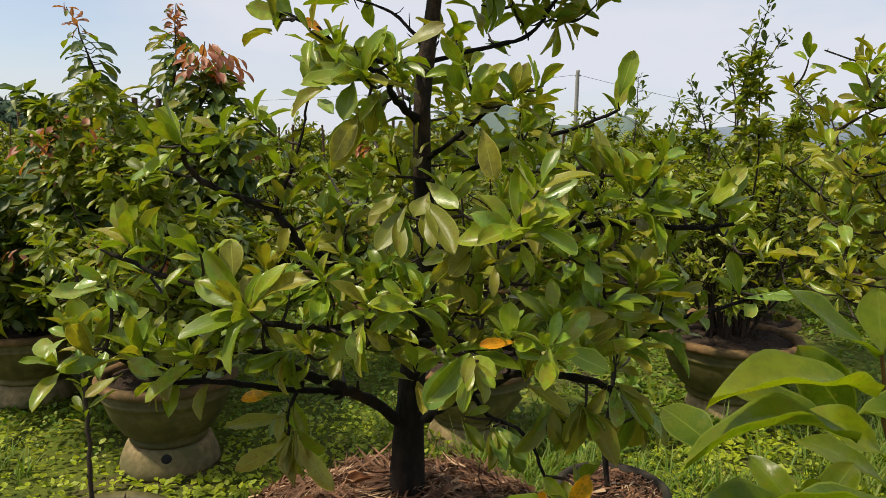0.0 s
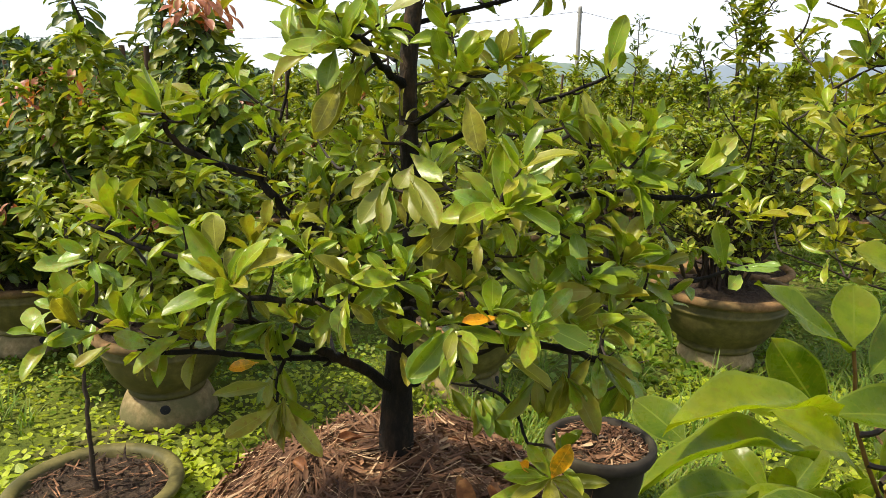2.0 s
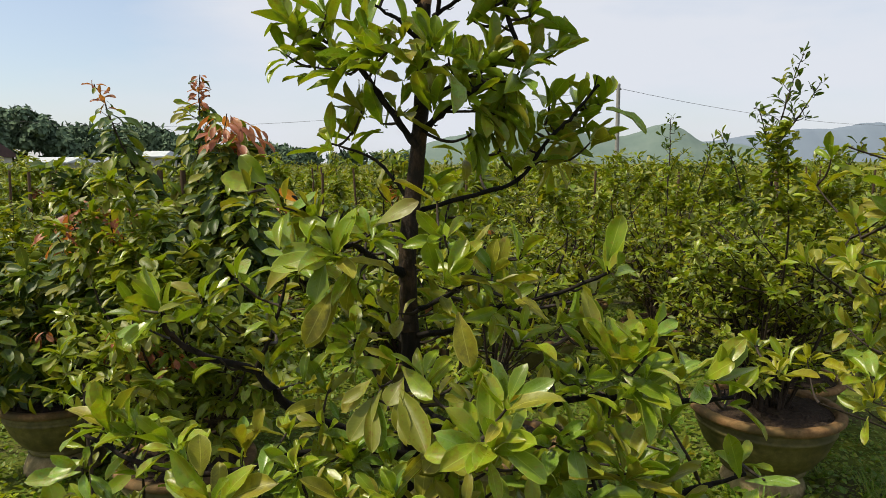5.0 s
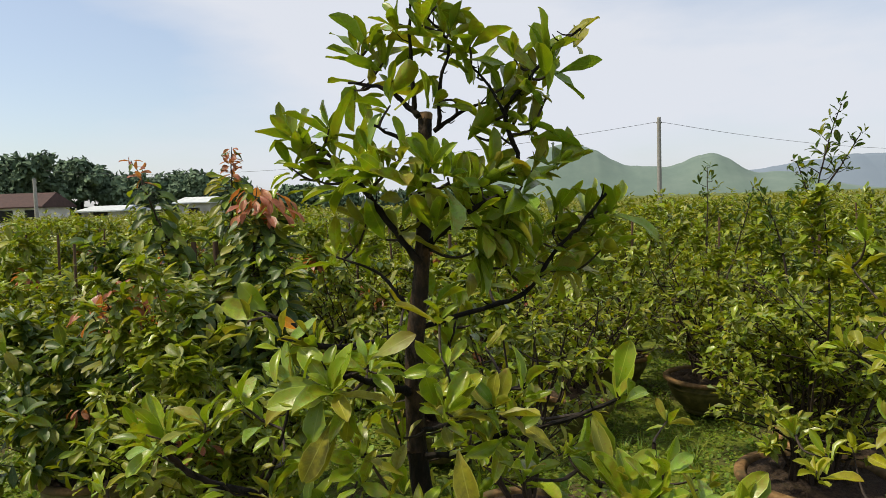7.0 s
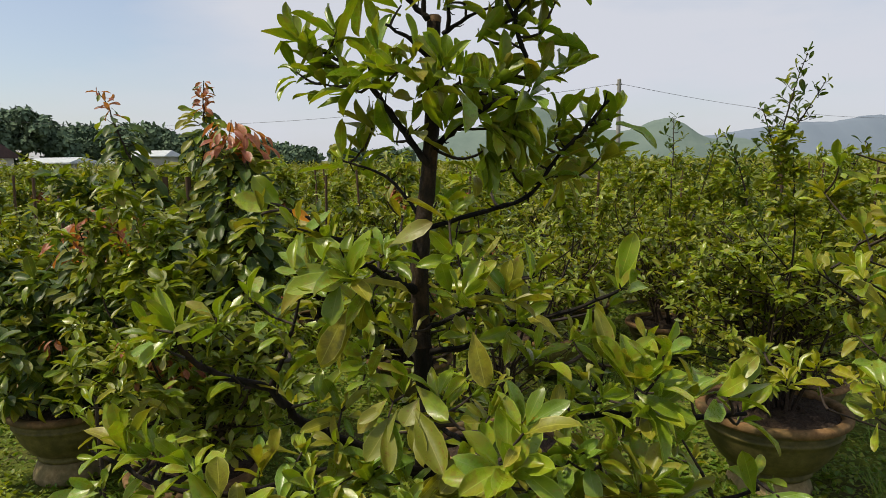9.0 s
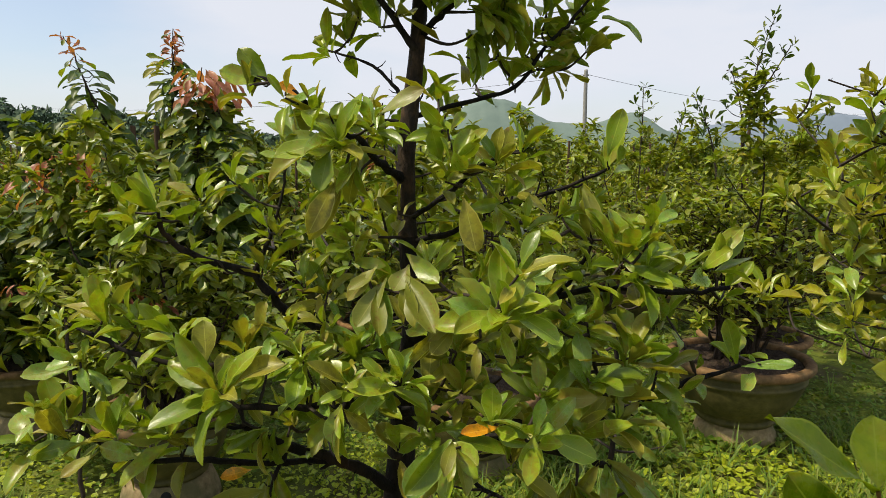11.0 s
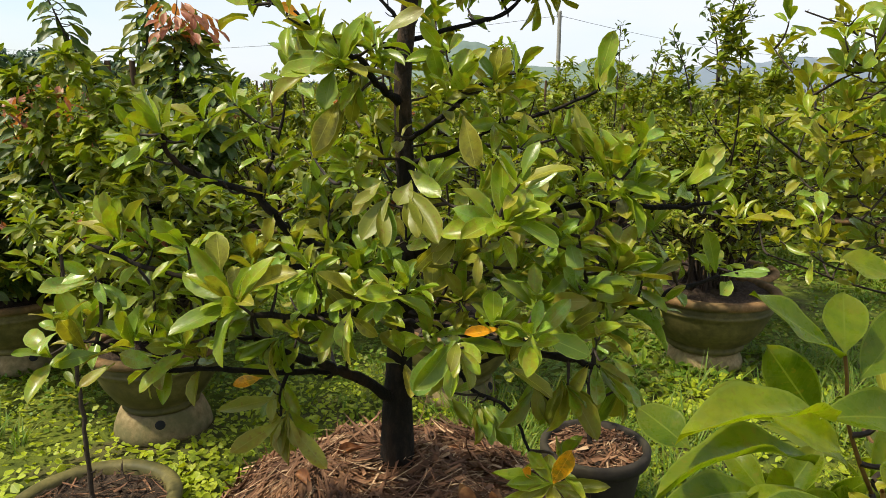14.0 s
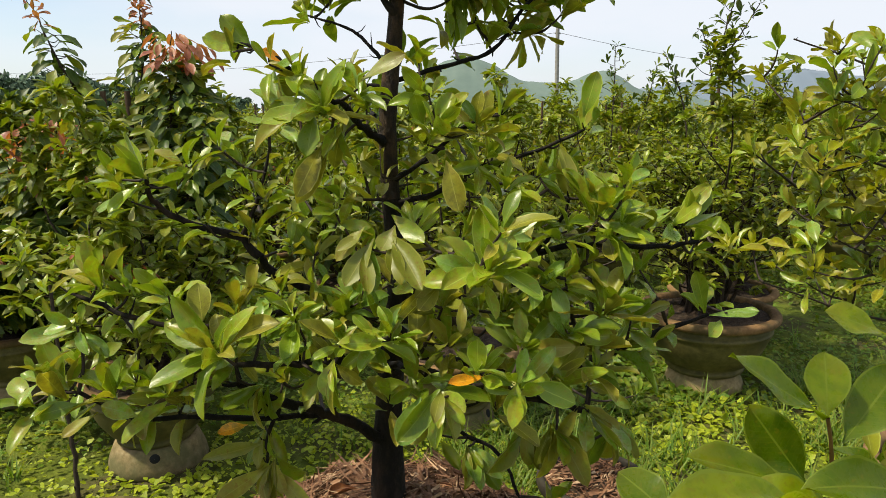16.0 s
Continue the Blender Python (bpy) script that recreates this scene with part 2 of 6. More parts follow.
DARKPOT = rough_material("dark_plastic_pot", ((0.022, 0.017, 0.012), (0.044, 0.035, 0.025)), 30, 0.8, 0.25, 0.003, (0.052, 0.043, 0.024), 6)
STAND = rough_material("weathered_concrete_stand", ((0.17, 0.125, 0.055), (0.27, 0.20, 0.095), (0.36, 0.28, 0.15)), 35, 0.9, 0.5, 0.006, (0.12, 0.115, 0.045), 6)
SOIL = rough_material("damp_soil", ((0.018, 0.012, 0.008), (0.05, 0.032, 0.02), (0.085, 0.055, 0.034)), 55, 0.95, 1.0, 0.02, (0.065, 0.046, 0.022), 16, cut=(0.56, 0.68))
STRAW = rough_material("decayed_straw", ((0.030, 0.014, 0.008), (0.165, 0.078, 0.038), (0.40, 0.220, 0.112)), 18, 0.75, 0.4, 0.003, (0.055, 0.025, 0.013), 9, cut=(0.48, 0.66))
PALESTRAW = rough_material("pale_straw", ((0.25, 0.15, 0.08), (0.50, 0.34, 0.20)), 25, 0.65, 0.3, 0.003)
DRYLEAF = rough_material("dry_fallen_leaf", ((0.15, 0.060, 0.024), (0.31, 0.135, 0.048), (0.42, 0.215, 0.085)), 30, 0.6, 0.7, 0.004, (0.11, 0.04, 0.018), 22)
STAKE = rough_material("old_wooden_stake", ((0.05, 0.03, 0.018), (0.12, 0.075, 0.04)), 40, 0.9, 0.6, 0.004, stretch=(1, 1, 0.2))
GROUND = rough_material("weedy_ground", ((0.05, 0.07, 0.008), (0.11, 0.14, 0.012), (0.19, 0.22, 0.018)), 9, 0.95, 1.0, 0.03, (0.085, 0.060, 0.030), 1.3, cut=(0.5, 0.62))
POLE = rough_material("grey_concrete_pole", ((0.20, 0.19, 0.175), (0.30, 0.29, 0.27)), 6, 0.9, 0.3, 0.01)
WIRE = rough_material("black_wire", ((0.03, 0.03, 0.035), (0.05, 0.05, 0.055)), 6, 0.6, 0.1)
ROOF = rough_material("brown_red_roof_tiles", ((0.040, 0.026, 0.024), (0.075, 0.042, 0.036)), 3, 0.9, 0.5, 0.05)
PLASTER = rough_material("pale_plaster", ((0.55, 0.54, 0.52), (0.70, 0.69, 0.66)), 2, 0.9, 0.2, 0.01, (0.40, 0.38, 0.35), 0.5)
SHEET = rough_material("pale_sheet_roof", ((0.42, 0.45, 0.46), (0.58, 0.6, 0.6)), 2, 0.6, 0.2, 0.01)
DARKGAP = rough_material("dark_opening", ((0.015, 0.015, 0.015), (0.03, 0.03, 0.03)), 2, 0.9, 0.1)
# leaf green paled and cooled: the haze over the distance is in this colour
FARTREE = rough_material("hazed_tree_foliage", ((0.070, 0.110, 0.066), (0.095, 0.142, 0.082), (0.130, 0.182, 0.105)), 0.6, 0.95, 0.2, 0.1)
# distance haze is mixed into both hill colours: greyed green, then blue-grey
HILL_NEAR = rough_material("hazed_green_hill", ((0.094, 0.130, 0.112), (0.108, 0.145, 0.123), (0.124, 0.160, 0.135)), 0.05, 1.0, 0.05, 0.5)
HILL_FAR = rough_material("haze_blue_hill", ((0.185, 0.23, 0.285), (0.21, 0.255, 0.31)), 0.006, 1.0, 0.05, 0.5)

rng = np.random.default_rng(7)


# ---- mesh helpers ----
def mesh_np(name, verts, quads, uvs, mats, slots=None):
    """A mesh of quads from arrays; a uv for each vertex; a slot for each face."""
    me = bpy.data.meshes.new(name)
    me.vertices.add(len(verts)); me.vertices.foreach_set("co", np.asarray(verts, dtype=np.float32).ravel())
    me.loops.add(len(quads) * 4); me.loops.foreach_set("vertex_index", np.asarray(quads, dtype=np.int32).ravel())
    me.polygons.add(len(quads))
    me.polygons.foreach_set("loop_start", np.arange(0, len(quads) * 4, 4, dtype=np.int32))
    me.polygons.foreach_set("use_smooth", np.ones(len(quads), dtype=bool))
    if slots is not None:
        me.polygons.foreach_set("material_index", np.asarray(slots, dtype=np.int32))
    layer = me.uv_layers.new(name="UVMap")
    layer.data.foreach_set("uv", np.asarray(uvs, dtype=np.float32)[np.asarray(quads).ravel()].ravel())
    for m in mats:
        me.materials.append(m)
    me.update(calc_edges=True)
    return me


def unit(v):
    return v / np.maximum(np.linalg.norm(v, axis=-1, keepdims=True), 1e-9)


FINE = (np.array([0, 0.13, 0.34, 0.58, 0.79, 0.93, 1.0]), np.array([0.06, 0.28, 0.76, 1.0, 0.88, 0.50, 0.05]))
SMOOTH = (np.linspace(0, 1, 15), np.interp(np.linspace(0, 1, 15), [0, 0.07, 0.18, 0.32, 0.45, 0.58, 0.70, 0.80, 0.88, 0.94, 0.98, 1.0], [0.06, 0.13, 0.42, 0.76, 0.94, 1.0, 0.94, 0.81, 0.62, 0.40, 0.18, 0.03]))
PLAIN = (np.array([0, 0.28, 0.66, 1.0]), np.array([0.05, 0.6, 1.0, 0.04]))
ROUND = (np.array([0, 0.45, 1.0]), np.array([0.25, 1.0, 0.35]))
BLADE = (np.array([0, 0.35, 0.7, 1.0]), np.array([1.0, 0.9, 0.6, 0.03]))


def leaf_arrays(base, way, face, length, width, bend, fold, shape, wave=None):
    """Leaves as arrays: rows along, columns across (more on fine ones), cupped or folded on the midrib and bent."""
    s, w = shape
    n, k = len(base), len(s)
    way = unit(way)
    side = unit(np.cross(way, face))
    face = np.cross(side, way)
    cols = 5 if len(s) > 5 else 3
    across = np.linspace(-0.5, 0.5, cols)
    length, width, bend, fold = (np.broadcast_to(np.asarray(a, dtype=float), (n,)) for a in (length, width, bend, fold))
    theta = bend[:, None] * s[None, :]
    along = np.where(np.abs(theta) > 1e-4, np.sin(theta) / np.maximum(np.abs(bend[:, None]), 1e-4) * np.sign(bend[:, None] + 1e-9), s[None, :])
    drop = np.where(np.abs(theta) > 1e-4, (1 - np.cos(theta)) / np.where(np.abs(bend[:, None]) < 1e-4, 1, bend[:, None]), 0)
    half = np.abs(across)[None, None, :] * w[None, :, None] * width[:, None, None]
    lift = half * fold[:, None, None] * (np.abs(across) * 2)[None, None, :]
    if wave is not None:
        ph = wave[:, None, None] + s[None, :, None] * 9 + across[None, None, :] * 4
        lift = lift + (np.sin(ph * 0.7) + 0.5 * np.sin(ph * 1.6 + 1)) * np.abs(across)[None, None, :] * 0.20 * width[:, None, None]
    x = across[None, None, :] * w[None, :, None] * width[:, None, None]
    y = along[:, :, None] * length[:, None, None] + 0 * x
    z = -drop[:, :, None] * length[:, None, None] + lift
    p = base[:, None, None, :] + x[..., None] * side[:, None, None, :] + y[..., None] * way[:, None, None, :] + z[..., None] * face[:, None, None, :]
    uv = np.stack(np.broadcast_arrays(across[None, None, :] + 0.5, s[None, :, None] + 0 * x), -1)
    r, c = np.meshgrid(np.arange(k - 1), np.arange(cols - 1), indexing="ij")
    q = np.stack([r * cols + c, r * cols + c + 1, (r + 1) * cols + c + 1, (r + 1) * cols + c], -1).reshape(-1, 4)
    quads = (np.arange(n)[:, None, None] * (cols * k) + q[None]).reshape(-1, 4)
    return p.reshape(-1, 3), quads, uv.reshape(-1, 2)


class Heap:
    """Gathers arrays of quads for one joined mesh."""
    def __init__(self):
        self.v, self.q, self.u, self.m, self.n = [], [], [], [], 0

    def add(self, v, q, u, slot=0):
        self.v.append(v); self.q.append(q + self.n); self.u.append(u)
        self.m.append(np.full(len(q), slot)); self.n += len(v)

    def mesh(self, name, mats):
        return mesh_np(name, np.concatenate(self.v), np.concatenate(self.q), np.concatenate(self.u), mats, np.concatenate(self.m))


def smooth_line(points, per=5):
    """A Catmull-Rom line through the points."""
    p = np.array(points, dtype=float)
    if len(p) < 3:
        return np.array([p[0] + (p[-1] - p[0]) * t for t in np.linspace(0, 1, per + 1)])
    e = np.concatenate([[2 * p[0] - p[1]], p, [2 * p[-1] - p[-2]]])
    out = []
    for i in range(1, len(e) - 2):
        for t in np.arange(per) / per:
            a, b, c, d = e[i - 1], e[i], e[i + 1], e[i + 2]
            out.append(0.5 * (2 * b + (c - a) * t + (2 * a - 5 * b + 4 * c - d) * t * t + (3 * b - a - 3 * c + d) * t ** 3))
    return np.array(out + [p[-1]])


def tube_arrays(line, radii, sides=7, lump=0.0):
    line = np.asarray(line, dtype=float)
    n = len(line)
    way = unit(np.gradient(line, axis=0))
    ref = np.array([0.31, 0.95, 0.05]) if abs(way[:, 2]).mean() > 0.6 else np.array([0.1, 0.2, 0.97])
    a = unit(np.cross(way, ref)); b = np.cross(way, a)
    ang = np.arange(sides + 1) / sides * 2 * math.pi
    rad = np.broadcast_to(np.asarray(radii, dtype=float), (n,))[:, None] * np.ones(sides + 1)
    if lump:
        bumps = rng.normal(0, lump, (n, sides)); rad = rad * (1 + np.concatenate([bumps, bumps[:, :1]], 1))
    p = line[:, None] + rad[..., None] * (np.cos(ang)[None, :, None] * a[:, None] + np.sin(ang)[None, :, None] * b[:, None])
    r, c = np.meshgrid(np.arange(n - 1), np.arange(sides), indexing="ij")
    w = sides + 1
    q = np.stack([r * w + c, (r + 1) * w + c, (r + 1) * w + c + 1, r * w + c + 1], -1).reshape(-1, 4)
    u = np.stack(np.broadcast_arrays(np.linspace(0, 1, w)[None, :], np.linspace(0, 1, n)[:, None]), -1).reshape(-1, 2)
    return p.reshape(-1, 3), q, u


def part(name, me, parent, label="", kind=""):
    ob = new(name, me)
    ob.parent = parent
    return tagged(ob, label, kind=kind)


def thing(name, at, label, category, group="", kind=""):
    ob = new(name)
    ob.location = at
    ob.empty_display_size = 0.1
    return tagged(ob, label, category, group, kind)


def lathe(name, profile, mats, slots, sides=48, wobble=0.0):
    """A turned body from (radius, height) pairs; slots: a material for each band."""
    prof = np.array(profile)
    n = len(prof)
    ang = np.arange(sides) / sides * 2 * math.pi
    wob = 1 + wobble * (np.sin(ang * 2 + 0.7) + 0.6 * np.sin(ang * 3 + 2.1))
    v = np.stack([prof[:, None, 0] * np.cos(ang) * wob, prof[:, None, 0] * np.sin(ang) * wob, prof[:, None, 1] + 0 * ang], -1).reshape(-1, 3)
    r, c = np.meshgrid(np.arange(n - 1), np.arange(sides), indexing="ij")
    d = (c + 1) % sides
    q = np.stack([r * sides + c, r * sides + d, (r + 1) * sides + d, (r + 1) * sides + c], -1).reshape(-1, 4)
    u = np.stack(np.broadcast_arrays((ang / 6.2832)[None, :], np.linspace(0, 1, n)[:, None]), -1).reshape(-1, 2)
    return mesh_np(name, v, q, u, mats, np.repeat(slots, sides))


def box_mesh(name, sx, sy, sz, mat, bevel=0.01, taper=1.0):
    bm = bmesh.new()
    bmesh.ops.create_cube(bm, size=1)
    for v in bm.verts:
        k = taper if v.co.z > 0 else 1
        v.co = (v.co.x * sx * k, v.co.y * sy * k, (v.co.z + 0.5) * sz)
    if bevel:
        bmesh.ops.bevel(bm, geom=bm.edges[:], offset=bevel, segments=2, affect="EDGES")
    me = bpy.data.meshes.new(name)
    bm.to_mesh(me); bm.free()
    me.materials.append(mat)
    return me


# ---- ground and distance ----
def ground_sheet():
    xs = np.concatenate([[-1800, -500, -120, -40, -14], np.linspace(-7, 7, 90), [14, 40, 120, 500, 1800]])
    ys = np.concatenate([[-1800, -400, -60, -12], np.linspace(-3, 9, 90), [14, 30, 80, 300, 900, 1800]])
    gx, gy = np.meshgrid(xs, ys)
    near = np.exp(-(gx ** 2 + (gy - 3) ** 2) / 60)
    gz = near * (0.018 * np.sin(gx * 3.1 + gy * 1.3) + 0.014 * np.sin(gy * 4.3 - gx * 2.2) + 0.008 * np.sin(gx * 9 + gy * 7)) - 0.02
    v = np.stack([gx, gy, gz], -1).reshape(-1, 3)
    k = len(xs)
    r, c = np.meshgrid(np.arange(len(ys) - 1), np.arange(k - 1), indexing="ij")
    q = np.stack([r * k + c, r * k + c + 1, (r + 1) * k + c + 1, (r + 1) * k + c], -1).reshape(-1, 4)
    ob = new("ground", mesh_np("ground", v, q, v[:, :2] * 0.1, [GROUND]))
    return tagged(ob, "weedy earth of a plant nursery reaching the horizon", "ground", kind="structure")


ground_sheet()


def hill_range(name, label, mat, y, peaks, x0, x1, depth):
    """A ridge as a solid: peaks are (x, height, half width)."""
    xs = np.linspace(x0, x1, 420)
    h = np.zeros_like(xs)
    for px, ph, pw in peaks:
        h += (ph * np.exp(-((xs - px) / pw) ** 2)) ** 4
    h = h ** 0.25
    h += h * (0.03 * np.sin(xs * 0.05 * 600 / y) + 0.022 * np.sin(xs * 0.13 * 600 / y + 1) + 0.008 * np.sin(xs * 0.41 * 600 / y) + 0.003 * np.sin(xs * 0.77 * 600 / y + 2))
    prof = np.array([0.0, 0.25, 0.6, 0.9, 1.0, 0.6, 0.0]); at = np.array([-1.0, -0.75, -0.45, -0.15, 0.0, 0.6, 1.0])
    gx = xs[None, :] + 0 * at[:, None]
    gy = y + at[:, None] * depth + 0 * gx
    gz = prof[:, None] * h[None, :] * (1 + 0.02 * np.sin(gx * 0.05 + at[:, None] * 6)) - 3 * (prof[:, None] == 0)
    v = np.stack([gx, gy, gz], -1).reshape(-1, 3)
    k = len(xs)
    r, c = np.meshgrid(np.arange(len(at) - 1), np.arange(k - 1), indexing="ij")
    q = np.stack([r * k + c, r * k + c + 1, (r + 1) * k + c + 1, (r + 1) * k + c], -1).reshape(-1, 4)
    return tagged(new(name, mesh_np(name, v, q, v[:, :2] * 0.01, [mat])), label, "hill", kind="structure")


# both ridges carry their aerial haze in the base colour
hill_range("hills", "low wooded hills on the horizon, their green greyed with painted haze", HILL_NEAR, 620, [(24, 45, 62), (-30, 25, 60), (88, 26, 46), (140, 33, 44), (200, 17, 45)], -140, 330, 60)
hill_range("far_hills", "far mountains, the blue-grey haze painted into their colour", HILL_FAR, 1500, [(330, 52, 120), (470, 44, 120), (600, 66, 170), (780, 78, 190), (980, 66, 200), (180, 40, 120)], 0, 1300, 120)


# ---- pots and stands ----
BOWL = [(0.001, 0.0), (0.185, 0.0), (0.200, 0.012), (0.200, 0.026), (0.190, 0.034), (0.235, 0.06), (0.285, 0.125), (0.312, 0.185), (0.318, 0.208),
        (0.327, 0.213), (0.327, 0.224), (0.319, 0.229), (0.326, 0.236), (0.319, 0.243), (0.322, 0.256), (0.350, 0.264), (0.361, 0.275),
        (0.360, 0.292), (0.352, 0.300), (0.318, 0.300), (0.308, 0.290), (0.300, 0.250)]
bowl_mesh = lathe("pot", BOWL[:15], [CLAY], [0] * 14, 56, 0.004)
bowl_rim = lathe("rim", BOWL[14:], [RIM], [0] * 7, 56, 0.004)
row_mesh = lathe("pot", BOWL[1:15:2] + [BOWL[14]], [CLAY], [0] * 7, 20, 0.004)
row_rim = lathe("rim", BOWL[14:], [RIM], [0] * 7, 20, 0.004)
tub_mesh = lathe("pot", [(0.001, 0.0), (0.10, 0.0), (0.11, 0.01), (0.135, 0.14), (0.155, 0.255), (0.158, 0.262), (0.176, 0.268), (0.182, 0.28), (0.182, 0.300), (0.174, 0.306),
                         (0.158, 0.304), (0.152, 0.27), (0.150, 0.24)], [DARKPOT], [0] * 12, 48, 0.004)
dish_mesh = lathe("pot", [(0.001, 0.0), (0.19, 0.0), (0.215, 0.02), (0.245, 0.10), (0.255, 0.13), (0.272, 0.138), (0.279, 0.150), (0.276, 0.163), (0.262, 0.168), (0.238, 0.166),
                          (0.228, 0.155), (0.222, 0.12)], [CLAY], [0] * 11, 56, 0.006)


def bowl_pot(th, wide=1.0, row=False, tall=1.0):
    """The clay bowl with its worn rim and the soil in it; a coarser one in the rows."""
    pot = part("pot", row_mesh if row else bowl_mesh, th, "mossy olive-brown clay bowl pot")
    part("rim", row_rim if row else bowl_rim, pot, "worn terracotta rim")
    soil = part("soil", soil_row if row else soil_bowl, th, "dark crumbly soil")
    pot.scale = soil.scale = (wide, wide, tall)


def soil_mesh(radius, height, rise=0.02, seed=0, rings=14, sides=40):
    """A lumpy disc of earth."""
    g = np.random.default_rng(seed)
    rr = np.linspace(0.001, 1, rings); ang = np.arange(sides) / sides * 2 * math.pi
    z = height + rise * (1 - rr[:, None] ** 2) + g.normal(0, 0.006, (rings, sides)) * (rr[:, None] < 0.97)
    v = np.stack([radius * rr[:, None] * np.cos(ang), radius * rr[:, None] * np.sin(ang), z], -1).reshape(-1, 3)
    r, c = np.meshgrid(np.arange(rings - 1), np.arange(sides), indexing="ij"); d = (c + 1) % sides
    q = np.stack([r * sides + c, (r + 1) * sides + c, (r + 1) * sides + d, r * sides + d], -1).reshape(-1, 4)
    return mesh_np("soil", v, q, v[:, :2], [SOIL])


soil_row = soil_mesh(0.305, 0.278, 0.025, rings=5, sides=16)
soil_bowl, soil_tub, soil_dish = soil_mesh(0.305, 0.278, 0.03), soil_mesh(0.154, 0.275, 0.03, 2), soil_mesh(0.228, 0.130, 0.02, 3)
stand_mesh = lathe("body", [(0.001, 0.0), (0.205, 0.0), (0.212, 0.012), (0.205, 0.05), (0.186, 0.10), (0.178, 0.118), (0.168, 0.124), (0.06, 0.124), (0.055, 0.06), (0.001, 0.06)],
                   [STAND], [0] * 9, 40, 0.012)
hole_mesh = lathe("hole", [(0.001, 0.004), (0.018, 0.004), (0.022, 0.0), (0.022, -0.03), (0.001, -0.03)], [DARKGAP], [0] * 4, 14)


def pot_stand(x, y, low=1.0, turn=0):
    st = thing("pot_stand", (x, y, -0.01), "weathered pale concrete pot stand in the grass", "pot stand", "pot stands")
    st.rotation_euler.z = turn
    ob = part("body", stand_mesh, st)
    ob.scale.z = low
    hole = part("drain_hole", hole_mesh, st, "dark drain hole")
    hole.matrix_basis = pose(0.02, -0.184, 0.092 * low, 80, 0, 6)
    return st


# ---- plants ----
def shrub_arrays(seed, height, radius, stems, leaves, size, tints, shape=PLAIN, base_r=0.10, stem_r=0.012, low=0.25, leaders=4, singly=0, turn=0.0, droop=0.12, tuft=0.45, fan=1.0):
    """An upright many-stemmed shrub: stems with side twigs, leaves along the twigs."""
    g = np.random.default_rng(seed)
    woods, crown = [], Heap()
    twigs = []
    for i in range(stems):
        wood = Heap()
        woods.append(wood)
        a = g.uniform(0, 6.283); b = a + g.normal(0, 0.5)
        r0, r1 = base_r * math.sqrt(g.uniform(0.05, 1)), fan * radius * math.sqrt(g.uniform(0.02, 0.75))
        h = height * g.uniform(0.72, 1.0) * (1 - 0.22 * (r1 / radius) ** 2)
        p0 = np.array([r0 * math.cos(a), r0 * math.sin(a), 0.0]); p3 = np.array([r1 * math.cos(b), r1 * math.sin(b), h])
        line = smooth_line([p0, p0 * 0.7 + p3 * 0.3 + g.normal(0, 0.03, 3), p0 * 0.3 + p3 * 0.7 + g.normal(0, 0.035, 3), p3], 4)
        wood.add(*tube_arrays(line, np.linspace(stem_r, stem_r * 0.25, len(line)), 5))
        twigs.append((line[len(line) * 2 // 3], p3 - line[len(line) * 2 // 3]))
        for j in range(g.integers(6, 9)):
            s = g.uniform(low, 0.97); q = line[int(s * (len(line) - 1))]
            c = g.uniform(0, 6.283); reach = radius * g.uniform(0.35, 0.85) * (1.15 - 0.6 * s)
            w = np.array([math.cos(c) * reach, math.sin(c) * reach, reach * g.uniform(0.1, 0.9)])
            twigs.append((q, w))
            wood.add(*tube_arrays(np.array([q, q + w * 0.5 + [0, 0, -0.01], q + w]), [stem_r * 0.4, stem_r * 0.3, stem_r * 0.12], 4))
    for i in range(leaders):
        a, r1, h = g.uniform(0, 6.283), radius * math.sqrt(g.uniform(0.02, 0.8)), height * g.uniform(0.75, 0.9)
        p = np.array([r1 * math.cos(a), r1 * math.sin(a), h]); w = np.array([g.normal(0, 0.07), g.normal(0, 0.07), g.uniform(0.22, 0.50)])
        wood = Heap(); woods.append(wood)
        wood.add(*tube_arrays(smooth_line([p * [0.3, 0.3, 0.45], p, p + w * 0.5 + [0.01, 0, 0], p + w], 3), np.linspace(stem_r * 0.5, stem_r * 0.15, 10), 5))
        twigs += [(p + w * s, w * 0.3 + g.normal(0, 0.05, 3)) for s in (0.05, 0.2, 0.35, 0.5, 0.65, 0.8) for _ in range(2)]
    q = np.array([t[0] for t in twigs]); w = np.array([t[1] for t in twigs])
    pick = g.integers(0, len(twigs), leaves)
    s = np.where(g.uniform(0, 1, leaves) < tuft, 1 - np.abs(g.normal(0, 0.05, leaves)), g.beta(2.2, 1.1, leaves))
    base = q[pick] + w[pick] * s[:, None] + g.normal(0, 0.010, (leaves, 3))
    fan = unit(g.normal(0, 1, (leaves, 3)) * [1, 1, 0.5])
    way = unit(unit(w[pick]) * 0.45 + fan + np.array([0, 0, -1.0]) * (g.normal(0.0, 0.35, leaves) + droop)[:, None])
    face = np.array([0, 0, 1.0]) + unit(w[pick]) * 0.2 + g.normal(0, 0.36, (leaves, 3))
    ln = size * g.uniform(0.65, 1.2, leaves)
    wd, bend, fold = ln * g.uniform(0.34, 0.46, leaves), g.uniform(0.1, 1.0, leaves), g.uniform(0.2, 0.6, leaves)
    tint = g.choice(len(tints), leaves, p=[t[1] for t in tints])
    # new red leaves grow together on a few shoots
    names = [t[0] for t in tints]
    if "k" in names:
        ruddy = g.uniform(0, 1, len(twigs)) < tints[names.index("k")][1] * 1.1
        tint = np.where(ruddy[pick] & (s > 0.5), names.index("k"), np.where(tint == names.index("k"), 0, tint))
    single = np.zeros(leaves, dtype=bool)
    lone_leaves = []
